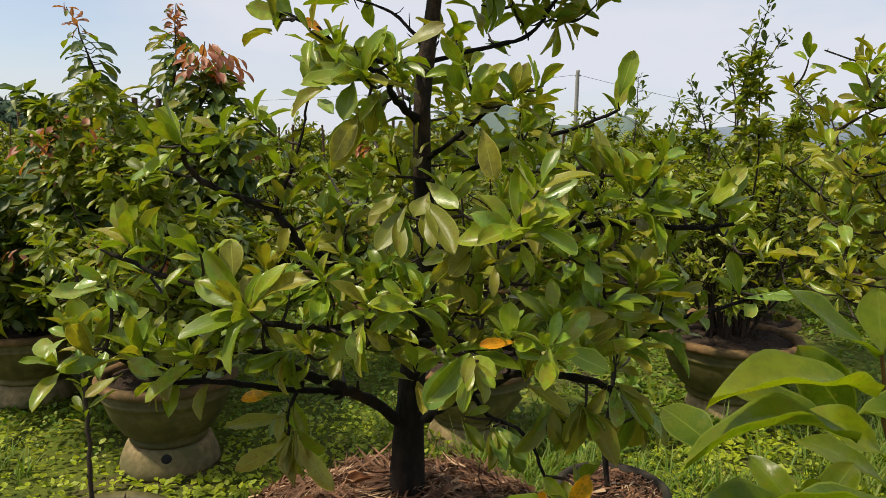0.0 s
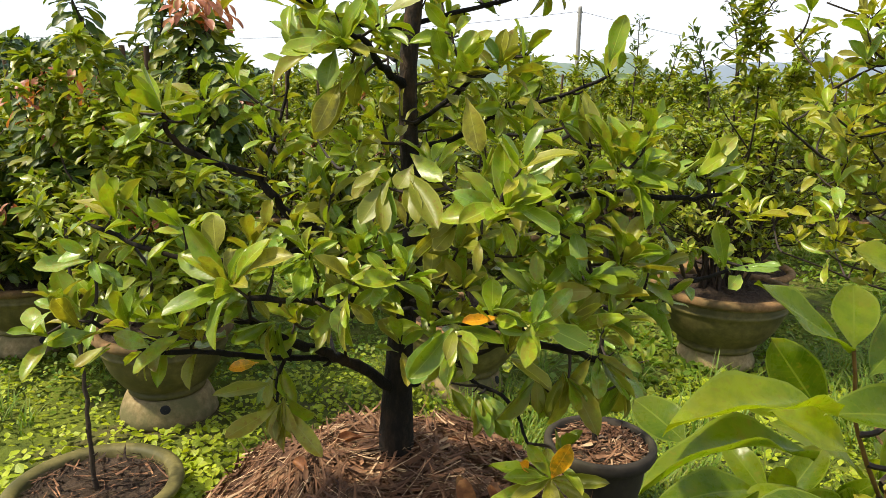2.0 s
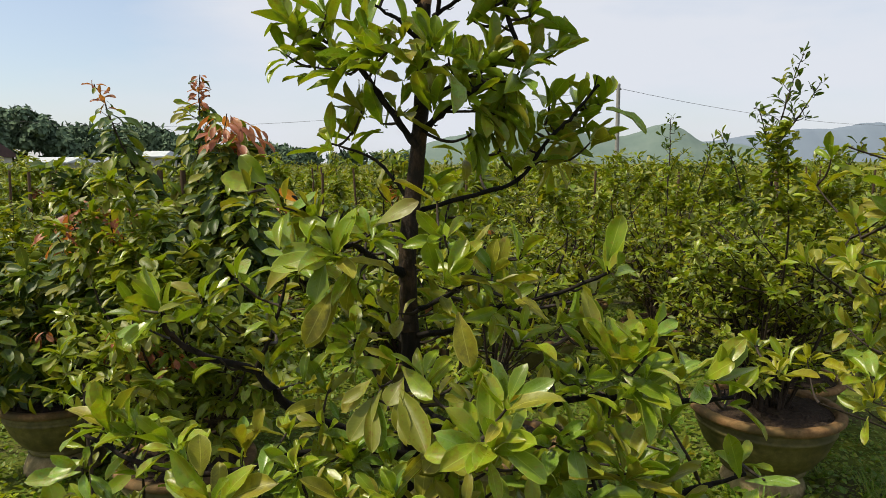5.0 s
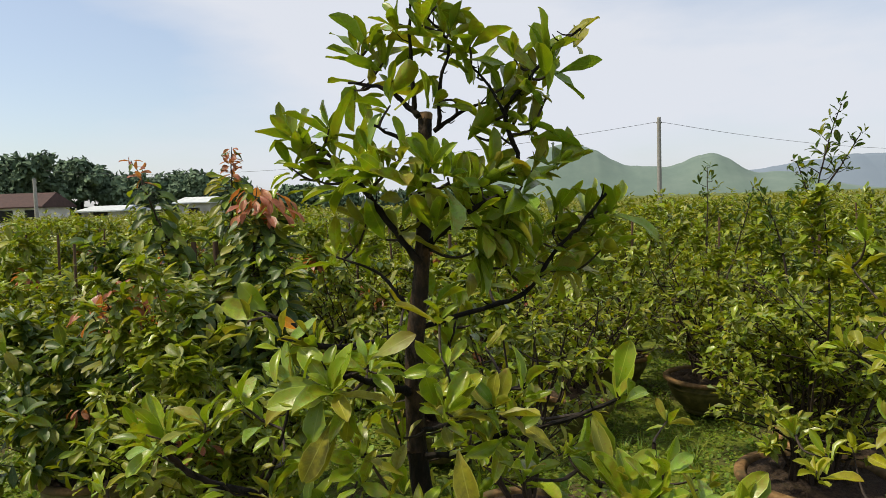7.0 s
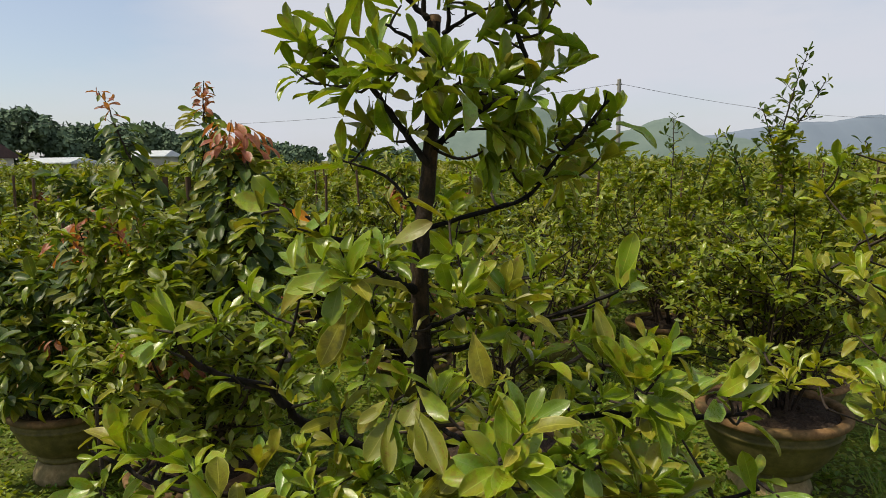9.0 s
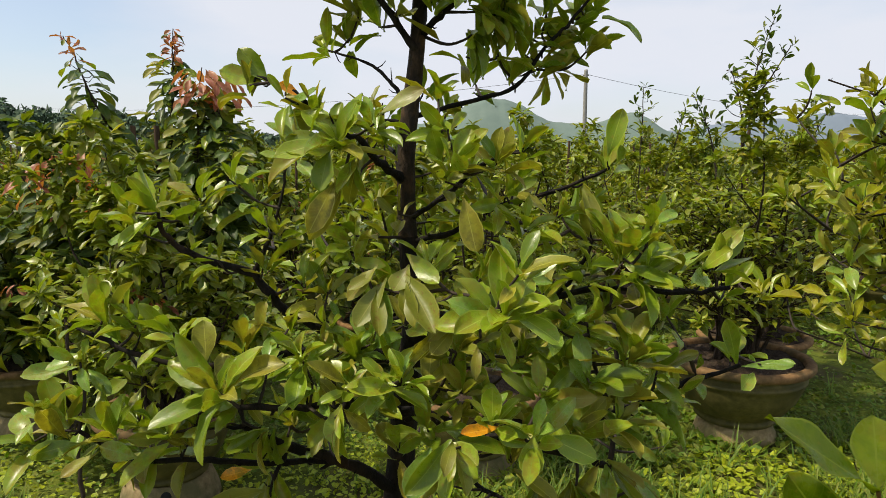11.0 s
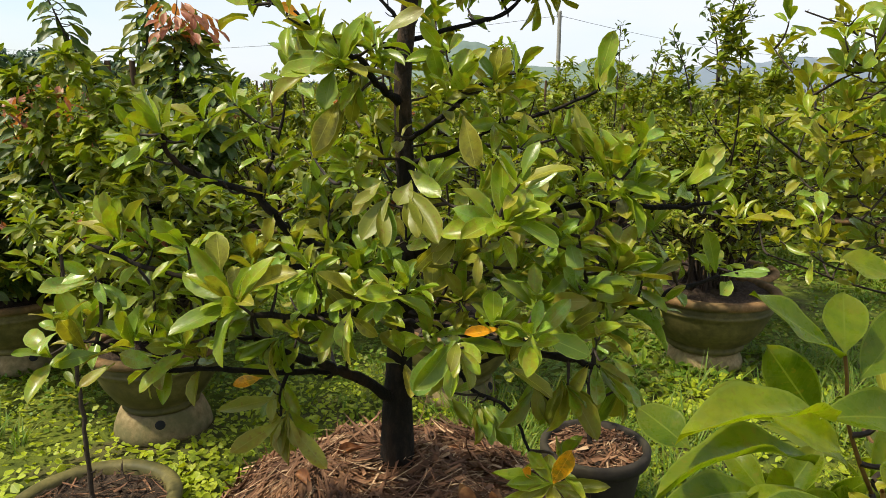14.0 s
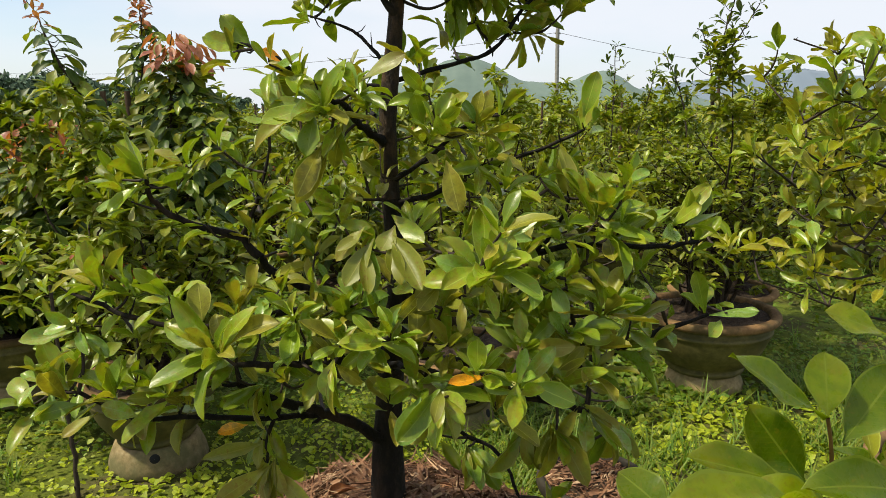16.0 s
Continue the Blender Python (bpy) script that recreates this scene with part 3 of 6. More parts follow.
    if singly:
        depth = base[:, 0] * math.sin(turn) + base[:, 1] * math.cos(turn) - 0.3 * base[:, 2]
        single[np.argsort(depth)[:singly]] = True
        stock = {}
        for n in np.nonzero(single)[0]:
            kind = (tint[n], int(bend[n] * 3))
            if kind not in stock:
                v, qd, u = leaf_arrays(np.zeros((1, 3)), np.array([[0, 1.0, 0]]), np.array([[0, 0, 1.0]]), 1.0, 0.4, 0.2 + 0.33 * kind[1], 0.4, FINE, np.array([kind[1] * 2.0]))
                stock[kind] = mesh_np("leaf", v, qd, u, [TINTS[tints[tint[n]][0]]])
            sd = unit(np.cross(way[n], face[n])); f = np.cross(sd, way[n]); k = wd[n] / 0.4; p = base[n]; a = way[n] * ln[n]; f = f * ln[n]
            lone_leaves.append((stock[kind], Matrix(((sd[0] * k, a[0], f[0], p[0]), (sd[1] * k, a[1], f[1], p[1]), (sd[2] * k, a[2], f[2], p[2]), (0, 0, 0, 1)))))
    for k in range(len(tints)):
        m = (tint == k) & ~single
        if m.any():
            crown.add(*leaf_arrays(base[m], way[m], face[m], ln[m], wd[m], bend[m], fold[m], shape), slot=k)
    return [w.mesh("stem", [STEM]) for w in woods], crown.mesh("crown", [TINTS[t[0]] for t in tints]), lone_leaves


MIXED = [("n", 0.50), ("l", 0.20), ("g", 0.16), ("o", 0.05), ("h", 0.07), ("y", 0.02)]
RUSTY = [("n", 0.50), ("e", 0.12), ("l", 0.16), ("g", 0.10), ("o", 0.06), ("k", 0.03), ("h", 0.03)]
FRESH = [("n", 0.44), ("l", 0.26), ("g", 0.16), ("h", 0.10), ("y", 0.04)]


def stake_mesh(height, r=0.013):
    line = np.array([[0, 0, 0], [0.01, 0, height * 0.5], [0.0, 0.01, height]])
    hp = Heap(); hp.add(*tube_arrays(line, [r, r, r * 0.9], 7))
    return hp.mesh("stake", [STAKE])


STAKE_MESH = stake_mesh(1.35)


def planted(th, meshes, z):
    for me in meshes[0]:
        part("stem", me, th).location = (0, 0, z)
    part("crown", meshes[1], th, kind="stuff").location = (0, 0, z)
    for me, m in meshes[2]:
        part("leaf", me, th).matrix_basis = Matrix.Translation((0, 0, z)) @ m


def potted_shrub(at, meshes, label, turn=0.0, stakes=0, group="nursery shrubs", wide=0.9, seed=0, row=False, tall=1.0):
    x, y, z = at
    th = thing("potted_shrub", (x, y, z), label, "potted shrub", group)
    bowl_pot(th, wide, row, tall)
    planted(th, meshes, 0.27 * tall)
    g = np.random.default_rng(seed + 5)
    for i in range(stakes):
        ob = part("stake", STAKE_MESH, th, "weathered wooden stake")
        ob.matrix_basis = pose(g.uniform(-0.15, 0.15), g.uniform(-0.15, 0.15), 0.24, g.uniform(-3, 3), g.uniform(-3, 3), 0)
    th.rotation_euler.z = turn
    return th


class Tree:
    """The wood and leaves of one tree, grown in world places and parented to its thing."""
    shape = FINE

    def __init__(self, owner, axis):
        self.owner, self.axis, self.items, self.lines = owner, np.array(axis), [], []
        self.inv = owner.matrix_basis.inverted()

    def local(self, p):
        return np.asarray(p, dtype=float) - np.array(self.owner.location)

    def limb(self, r0, r1, *points, name="branch", mat=BARK, sides=8, twigs=True):
        line = smooth_line([self.local(p) for p in points], 5)
        line[1:-1] += rng.normal(0, r0 * 0.22, (len(line) - 2, 3))
        rad = np.linspace(r0, r1, len(line)) * (1 + 0.10 * np.sin(np.arange(len(line)) * 2.1))
        hp = Heap()
        hp.add(*tube_arrays(line, rad, sides, 0.06))
        if twigs:
            for i in range(2, len(line), 2):
                w = unit(rng.normal(0, 1, 3)) * rng.uniform(0.012, 0.035)
                hp.add(*tube_arrays(np.array([line[i], line[i] + w * 0.6, line[i] + w + [0, 0, 0.006]]), [r1 * 0.7, r1 * 0.55, r1 * 0.3], 5))
        part(name, hp.mesh(name, [mat]), self.owner)
        self.lines.append(line + np.array(self.owner.location))
        return line

    def twig(self, a, b, r=0.004):
        a, b = self.local(a), self.local(b)
        hp = Heap(); hp.add(*tube_arrays(smooth_line([a, (a + b) / 2 + rng.normal(0, 0.012, 3) - [0, 0, 0.008], b], 4), np.linspace(r, r * 0.55, 9), 6))
        part("twig", hp.mesh("twig", [TWIG]), self.owner)

    def wood(self):
        return np.concatenate(self.lines)

    def attach(self, tip, r=0.0035):
        """A twig to the tip from the nearest wood below it, which later twigs may grow from in turn."""
        tip = np.array(tip, dtype=float)
        wood = self.wood()
        away = wood - tip
        d = np.linalg.norm(away, axis=1) + np.where(away[:, 2] > 0.0, 0.08, 0)
        a = wood[d.argmin()]
        k = np.linalg.norm(tip - a)
        if k < 0.015:
            return
        side = unit(rng.normal(0, 1, 3)) * k * 0.10 - np.array([0, 0, k * 0.10])
        line = smooth_line([a, a * 0.6 + tip * 0.4 + side, a * 0.25 + tip * 0.75 + side * 0.7, tip], 4)
        hp = Heap(); hp.add(*tube_arrays(line - np.array(self.owner.location), np.linspace(min(r * (0.8 + 3 * k), 0.0065), r * 0.55, len(line)), 6, 0.08))
        part("twig", hp.mesh("twig", [TWIG]), self.owner)
        self.lines.append(line)

    def leaf(self, tint, base, way, face, length, width, bend=0.4, fold=0.35):
        self.items.append((tint, np.array(base, dtype=float), np.array(way, dtype=float), np.array(face, dtype=float), length, width, bend, fold, rng.uniform(0, 6.28)))

    def rosette(self, x, y, z, n, size, code, slim=(0.30, 0.41)):
        """n leaves round a shoot's tip; a d in the code: they hang."""
        c = np.array([x, y, z]); tint, hang = code[0], "d" in code
        out = c - self.axis; out[2] = 0
        out = out / max(np.linalg.norm(out), 0.05)
        axis = unit(out * 0.42 + np.array([0, -0.08, 0.95 if not hang else -0.35]) + rng.normal(0, 0.22, 3))
        a = unit(np.cross(axis, [0.3, 0.2, 0.9])); b = np.cross(axis, a)
        start = rng.uniform(0, 6.28)
        for i in range(n):
            f = start + i * 2.39996 + rng.normal(0, 0.2)
            polar = radians(rng.uniform(24, 88) if i > n * 0.3 else rng.uniform(6, 34))
            perp = math.cos(f) * a + math.sin(f) * b
            way = axis * math.cos(polar) + perp * math.sin(polar)
            face = axis * math.sin(polar) - perp * math.cos(polar)
            if hang:
                way = unit(way + np.array([0, 0, -0.75])); face = unit(out * 0.8 + np.array([0, -0.3, 0.6]) + rng.normal(0, 0.3, 3))
            elif rng.uniform() < 0.10:
                way = unit(way + np.array([0, 0, -0.5]))
            way = unit(way + rng.normal(0, 0.16, 3))
            t = tint
            u = rng.uniform()
            if u < 0.18:
                t = {"g": "l", "l": "g", "b": "g", "o": "g", "y": "l", "m": "h"}.get(t, t)
            elif u < 0.32:
                t = {"g": "o", "l": "b", "b": "l", "o": "b", "y": "o"}.get(t, t)
            elif u < 0.40 and c[2] < 1.75:
                t = {"g": "y", "l": "y", "b": "o", "o": "y"}.get(t, t)
            k = size * rng.uniform(0.55, 1.2) * (0.8 if i < n * 0.3 else 1)
            self.leaf(t, c + way * 0.008 - axis * (0.028 * i / n), way, face + rng.normal(0, 0.3, 3), k, k * rng.uniform(*slim), rng.uniform(-0.15, 1.0), rng.uniform(0.15, 0.9))

    def lone(self, tint, base, tip, width, face=(-0.12, -0.75, 0.62), bend=None):
        b, t = np.array(base), np.array(tip)
        ln = float(np.linalg.norm(t - b))
        face = np.array(face) + rng.normal(0, 0.12, 3)
        if bend is None:
            self.leaf(tint, b, t - b, face, ln, width, rng.uniform(-0.1, 0.25), rng.uniform(0.1, 0.35))
        else:
            way = unit(t - b)
            face = unit(face - way * float(np.dot(face, way)))
            self.leaf(tint, b, way + face * math.tan(bend / 2), face, ln * (1 + bend * bend / 24), width, bend, rng.uniform(0.15, 0.4))

    def grow(self, singly=300):
        """Leaves towards the path become parts of their own, the rest one joined crown."""
        order = sorted(self.items, key=lambda i: i[1][1] - 0.25 * abs(i[1][0]))
        stock = {}
        heap, slots = Heap(), sorted({i[0] for i in order})
        for n, (tint, base, way, face, ln, wd, bend, fold, ph) in enumerate(order):
            if n < singly:
                kind = (tint, int(np.clip(round((bend + 0.1) / 0.18), 0, 8)), int(ph) % 3)
                if kind not in stock:
                    v, q, u = leaf_arrays(np.zeros((1, 3)), np.array([[0, 1.0, 0]]), np.array([[0, 0, 1.0]]), 1.0, 0.38, kind[1] * 0.18 - 0.1, 0.5 - 0.12 * kind[2], self.shape, np.array([kind[2] * 2.1 + kind[1]]))
                    stock[kind] = mesh_np("leaf", v, q, u, [TINTS[tint]])
                w = unit(way); s = unit(np.cross(w, face)); f = np.cross(s, w)
                ob = part("leaf", stock[kind], self.owner)
                k = wd / 0.38
                p = self.local(base)
                ob.matrix_basis = Matrix(((s[0] * k, w[0] * ln, f[0] * ln, p[0]), (s[1] * k, w[1] * ln, f[1] * ln, p[1]), (s[2] * k, w[2] * ln, f[2] * ln, p[2]), (0, 0, 0, 1)))
            else:
                heap.add(*leaf_arrays(self.local(base)[None], way[None], face[None], ln, wd, bend, fold, self.shape, np.array([ph])), slot=slots.index(tint))
        if heap.n:
            part("foliage", heap.mesh("foliage", [TINTS[t] for t in slots]), self.owner, kind="stuff")


# ---- the tree in the middle ----
main = thing("potted_tree", (-0.1, 1.5, 0.0), "glossy-leaved nursery tree in a wide pot heaped with straw mulch", "potted tree")
TUB = [(0.001, 0.0), (0.27, 0.0), (0.29, 0.03), (0.36, 0.17), (0.405, 0.36), (0.412, 0.385), (0.44, 0.395), (0.452, 0.415), (0.448, 0.44), (0.43, 0.448), (0.40, 0.446), (0.388, 0.42), (0.38, 0.36)]
tub = part("pot", lathe("pot", TUB[:7], [CLAY], [0] * 6, 64, 0.004), main, "mossy clay tub pot")
part("rim", lathe("rim", TUB[6:], [RIM], [0] * 6, 64, 0.004), tub, "worn terracotta rim")
tree = Tree(main, (-0.07, 1.53, 1.2))
trunk_line = smooth_line([tree.local(p) for p in ((-0.094, 1.53, 0.52), (-0.094, 1.53, 0.605), (-0.092, 1.53, 0.786), (-0.074, 1.52, 0.987), (-0.054, 1.51, 1.176), (-0.069, 1.52, 1.34),
                                                  (-0.071, 1.53, 1.53), (-0.049, 1.54, 1.733), (-0.043, 1.56, 1.865), (-0.039, 1.58, 2.036))], 6)
trunk_r = np.interp(np.linspace(0, 1, len(trunk_line)), [0, 0.06, 0.16, 0.24, 0.5, 0.8, 1], [0.058, 0.047, 0.040, 0.032, 0.0225, 0.016, 0.014])
bare = int(len(trunk_line) * 0.56)
hp = Heap()
hp.add(*tube_arrays(trunk_line[:bare + 1], trunk_r[:bare + 1], 16, 0.05))
hp.add(*tube_arrays(trunk_line[bare:], trunk_r[bare:], 16, 0.05), slot=1)
part("trunk", hp.mesh("trunk", [BARK, OLDBARK]), main, "dark wet bark with tan patches higher up")
cut = part("cut_end", lathe("cut_end", [(0.001, 0.004), (0.012, 0.003), (0.016, -0.002), (0.015, -0.012)], [CUT], [0] * 3, 14), main, "sawn top of the trunk")
cut.location = tree.local((-0.039, 1.58, 2.038))


def main_limbs(limb):
    limb(0.0134, 0.0077, (-0.11, 1.50, 0.78), (-0.19, 1.42, 0.87), (-0.24, 1.38, 0.91), (-0.31, 1.32, 0.96), (-0.36, 1.28, 1.01))
    limb(0.0070, 0.0038, (-0.22, 1.42, 0.88), (-0.33, 1.32, 0.92), (-0.42, 1.26, 0.95), (-0.55, 1.24, 0.96), (-0.63, 1.20, 1.03))
    limb(0.0051, 0.0026, (-0.30, 1.34, 0.93), (-0.32, 1.32, 0.88), (-0.32, 1.30, 0.83))
    limb(0.0109, 0.0064, (-0.06, 1.50, 0.79), (0.00, 1.44, 0.85), (0.06, 1.38, 0.91), (0.14, 1.30, 0.97), (0.22, 1.24, 0.99), (0.31, 1.22, 0.97))
    limb(0.0058, 0.0026, (0.05, 1.40, 0.89), (0.08, 1.36, 0.86), (0.15, 1.28, 0.85), (0.19, 1.18, 0.79))
    limb(0.0102, 0.0051, (-0.07, 1.50, 0.94), (-0.08, 1.42, 0.99), (-0.12, 1.30, 1.05), (-0.20, 1.22, 1.07), (-0.32, 1.14, 1.10))
    limb(0.0083, 0.0038, (-0.08, 1.42, 0.99), (-0.01, 1.30, 1.03), (0.08, 1.16, 1.05), (0.15, 1.12, 1.07))
    limb(0.0090, 0.0038, (-0.06, 1.50, 0.99), (0.06, 1.42, 1.00), (0.24, 1.32, 1.00), (0.39, 1.32, 1.05), (0.49, 1.36, 1.08), (0.59, 1.37, 1.11))
    limb(0.0077, 0.0038, (-0.06, 1.50, 1.07), (-0.22, 1.36, 1.14), (-0.37, 1.24, 1.14), (-0.51, 1.22, 1.16), (-0.64, 1.25, 1.20))
    limb(0.0122, 0.0045, (-0.06, 1.50, 1.05), (-0.19, 1.50, 1.11), (-0.32, 1.46, 1.19), (-0.38, 1.43, 1.27), (-0.49, 1.41, 1.31), (-0.54, 1.40, 1.35), (-0.55, 1.39, 1.40))
    limb(0.0058, 0.0026, (-0.38, 1.43, 1.27), (-0.35, 1.43, 1.33), (-0.33, 1.43, 1.38), (-0.31, 1.44, 1.46))
    limb(0.0090, 0.0038, (-0.05, 1.50, 1.13), (0.08, 1.40, 1.19), (0.23, 1.35, 1.25), (0.35, 1.33, 1.27), (0.48, 1.34, 1.26), (0.55, 1.34, 1.27))
    limb(0.0045, 0.0026, (0.23, 1.35, 1.25), (0.27, 1.33, 1.31), (0.29, 1.33, 1.36))
    limb(0.0064, 0.0032, (-0.06, 1.50, 1.19), (0.03, 1.30, 1.22), (0.11, 1.06, 1.28))
    limb(0.0070, 0.0032, (-0.06, 1.52, 1.33), (0.03, 1.46, 1.36), (0.13, 1.42, 1.42), (0.21, 1.40, 1.44), (0.33, 1.40, 1.49))
    limb(0.0058, 0.0026, (-0.06, 1.52, 1.38), (0.03, 1.38, 1.45), (0.09, 1.34, 1.50), (0.17, 1.36, 1.53))
    limb(0.0096, 0.0038, (-0.08, 1.52, 1.46), (-0.12, 1.44, 1.50), (-0.14, 1.34, 1.54), (-0.18, 1.28, 1.56))
    limb(0.0075, 0.0035, (-0.09, 1.52, 1.58), (-0.15, 1.45, 1.58), (-0.22, 1.38, 1.59), (-0.27, 1.37, 1.63), (-0.34, 1.37, 1.66))
    limb(0.0086, 0.0032, (-0.05, 1.53, 1.73), (-0.11, 1.52, 1.81), (-0.16, 1.52, 1.88), (-0.23, 1.60, 1.94), (-0.32, 1.66, 2.00))
    limb(0.0049, 0.0022, (-0.07, 1.53, 1.62), (-0.11, 1.55, 1.67), (-0.16, 1.58, 1.71), (-0.25, 1.60, 1.74))
    limb(0.0081, 0.0032, (-0.04, 1.54, 1.76), (0.01, 1.50, 1.80), (0.07, 1.48, 1.84), (0.13, 1.48, 1.87))
    limb(0.0054, 0.0032, (-0.07, 1.54, 1.59), (0.07, 1.56, 1.63), (0.16, 1.58, 1.66), (0.23, 1.60, 1.75), (0.28, 1.60, 1.80), (0.33, 1.60, 1.86))
    limb(0.0065, 0.0027, (-0.04, 1.55, 1.82), (0.07, 1.55, 1.88), (0.15, 1.54, 1.93), (0.13, 1.53, 2.02), (0.18, 1.53, 2.09), (0.23, 1.53, 2.15), (0.28, 1.53, 2.18))
    limb(0.0038, 0.0022, (0.13, 1.53, 2.02), (0.10, 1.55, 2.08), (0.06, 1.57, 2.13))
    limb(0.0070, 0.0032, (-0.05, 1.57, 2.03), (-0.08, 1.57, 2.06), (-0.12, 1.56, 2.09), (-0.20, 1.58, 2.11))
    limb(0.0054, 0.0022, (-0.06, 1.57, 2.04), (-0.06, 1.56, 2.13), (-0.06, 1.55, 2.21), (-0.05, 1.55, 2.29))
    limb(0.0054, 0.0022, (-0.02, 1.57, 2.00), (0.04, 1.58, 2.04), (0.10, 1.60, 2.06))
    limb(0.0049, 0.0022, (-0.01, 1.57, 2.01), (0.00, 1.55, 2.10), (0.02, 1.54, 2.17), (-0.02, 1.53, 2.22))
    limb(0.0065, 0.0027, (-0.04, 1.56, 1.94), (-0.08, 1.52, 1.98), (-0.13, 1.50, 2.01))


main_limbs(tree.limb)
LOW_LEFT = [
    (-0.57, 1.20, 1.03, 12, 0.093, "g"),
    (-0.66, 1.20, 1.03, 9, 0.088, "g"),
    (-0.48, 1.22, 1.02, 12, 0.088, "g"),
    (-0.44, 1.25, 1.02, 9, 0.084, "l"),
    (-0.55, 1.25, 0.96, 7, 0.065, "od"),
    (-0.69, 1.20, 1.06, 7, 0.084, "b"),
    (-0.60, 1.25, 1.22, 10, 0.088, "g"),
    (-0.54, 1.25, 1.21, 12, 0.079, "l"),
    (-0.63, 1.22, 1.15, 6, 0.093, "b"),
    (-0.45, 1.20, 1.21, 10, 0.084, "g"),
    (-0.35, 1.13, 1.13, 16, 0.112, "g"),
    (-0.29, 1.20, 1.14, 12, 0.079, "b"),
    (-0.23, 1.20, 1.17, 10, 0.079, "l"),
    (-0.36, 1.30, 1.16, 7, 0.079, "o"),
]
LOW_FRONT = [
    (-0.21, 1.20, 1.12, 10, 0.079, "b"),
    (-0.14, 1.18, 1.13, 12, 0.074, "l"),
    (-0.08, 1.18, 1.13, 12, 0.070, "l"),
    (-0.05, 1.15, 1.15, 13, 0.074, "l"),
    (-0.16, 1.15, 1.08, 6, 0.079, "ld"),
    (-0.32, 1.25, 1.02, 12, 0.088, "gd"),
    (-0.40, 1.30, 1.01, 7, 0.084, "o"),
    (-0.29, 1.35, 0.99, 12, 0.084, "g"),
    (-0.31, 1.30, 0.83, 10, 0.107, "od"),
    (-0.33, 1.34, 0.89, 7, 0.084, "gd"),
    (-0.22, 1.35, 1.19, 7, 0.074, "g"),
    (-0.13, 1.35, 1.15, 9, 0.074, "b"),
]
LOW_RIGHT = [
    (0.10, 1.09, 1.10, 10, 0.079, "l"),
    (0.04, 1.08, 1.06, 10, 0.093, "gd"),
    (0.16, 1.06, 1.09, 9, 0.079, "l"),
    (0.13, 1.12, 1.02, 7, 0.079, "g"),
    (0.23, 1.15, 1.06, 12, 0.088, "g"),
    (0.32, 1.20, 1.06, 10, 0.088, "o"),
    (0.18, 1.15, 1.12, 12, 0.079, "g"),
    (0.27, 1.20, 1.13, 12, 0.088, "b"),
    (0.35, 1.25, 1.16, 13, 0.093, "g"),
    (0.39, 1.30, 1.07, 7, 0.102, "l"),
    (0.31, 1.20, 0.98, 9, 0.098, "od"),
    (0.25, 1.20, 0.94, 12, 0.102, "od"),
    (0.39, 1.30, 0.90, 9, 0.102, "od"),
    (0.20, 1.25, 0.91, 9, 0.093, "od"),
]
LOW_REACH = [
    (0.09, 1.30, 0.86, 9, 0.098, "od"),
    (0.05, 1.20, 1.11, 10, 0.079, "o"),
    (0.58, 1.37, 1.13, 3, 0.070, "g"),
    (0.50, 1.36, 1.10, 4, 0.070, "b"),
    (0.59, 1.28, 1.14, 3, 0.084, "b"),
    (0.01, 1.25, 1.11, 12, 0.079, "g"),
    (0.15, 1.30, 1.13, 10, 0.079, "g"),
    (-0.01, 1.20, 1.04, 7, 0.079, "g"),
    (-0.06, 1.20, 1.00, 6, 0.074, "g"),
]
MID_RIGHT = [
    (0.11, 1.05, 1.28, 13, 0.098, "l"),
    (0.13, 1.15, 1.31, 12, 0.079, "b"),
    (0.08, 1.20, 1.31, 9, 0.074, "g"),
    (0.34, 1.30, 1.33, 12, 0.102, "l"),
    (0.38, 1.30, 1.30, 9, 0.088, "l"),
    (0.39, 1.30, 1.40, 6, 0.084, "l"),
    (0.28, 1.30, 1.30, 9, 0.074, "l"),
    (0.51, 1.33, 1.31, 7, 0.093, "l"),
    (0.45, 1.35, 1.30, 7, 0.084, "b"),
    (0.27, 1.25, 1.22, 10, 0.079, "g"),
    (0.23, 1.30, 1.31, 9, 0.074, "g"),
    (0.08, 1.15, 1.22, 4, 0.065, "o"),
    (0.17, 1.25, 1.21, 9, 0.074, "g"),
]
MID_FRONT = [
    (-0.04, 1.22, 1.30, 6, 0.107, "yd"),
    (-0.10, 1.24, 1.29, 4, 0.102, "od"),
    (-0.01, 1.25, 1.32, 6, 0.079, "l"),
    (0.00, 1.20, 1.21, 3, 0.102, "yd"),
    (0.03, 1.27, 1.50, 10, 0.079, "g"),
    (0.11, 1.30, 1.50, 10, 0.079, "o"),
    (0.16, 1.35, 1.52, 9, 0.079, "g"),
    (0.23, 1.35, 1.41, 10, 0.074, "g"),
    (0.16, 1.30, 1.38, 9, 0.079, "g"),
    (0.28, 1.40, 1.46, 4, 0.102, "od"),
    (0.13, 1.35, 1.44, 9, 0.079, "g"),
    (0.09, 1.40, 1.40, 9, 0.079, "g"),
    (0.02, 1.35, 1.56, 9, 0.079, "l"),
    (0.34, 1.40, 1.49, 3, 0.093, "l"),
]
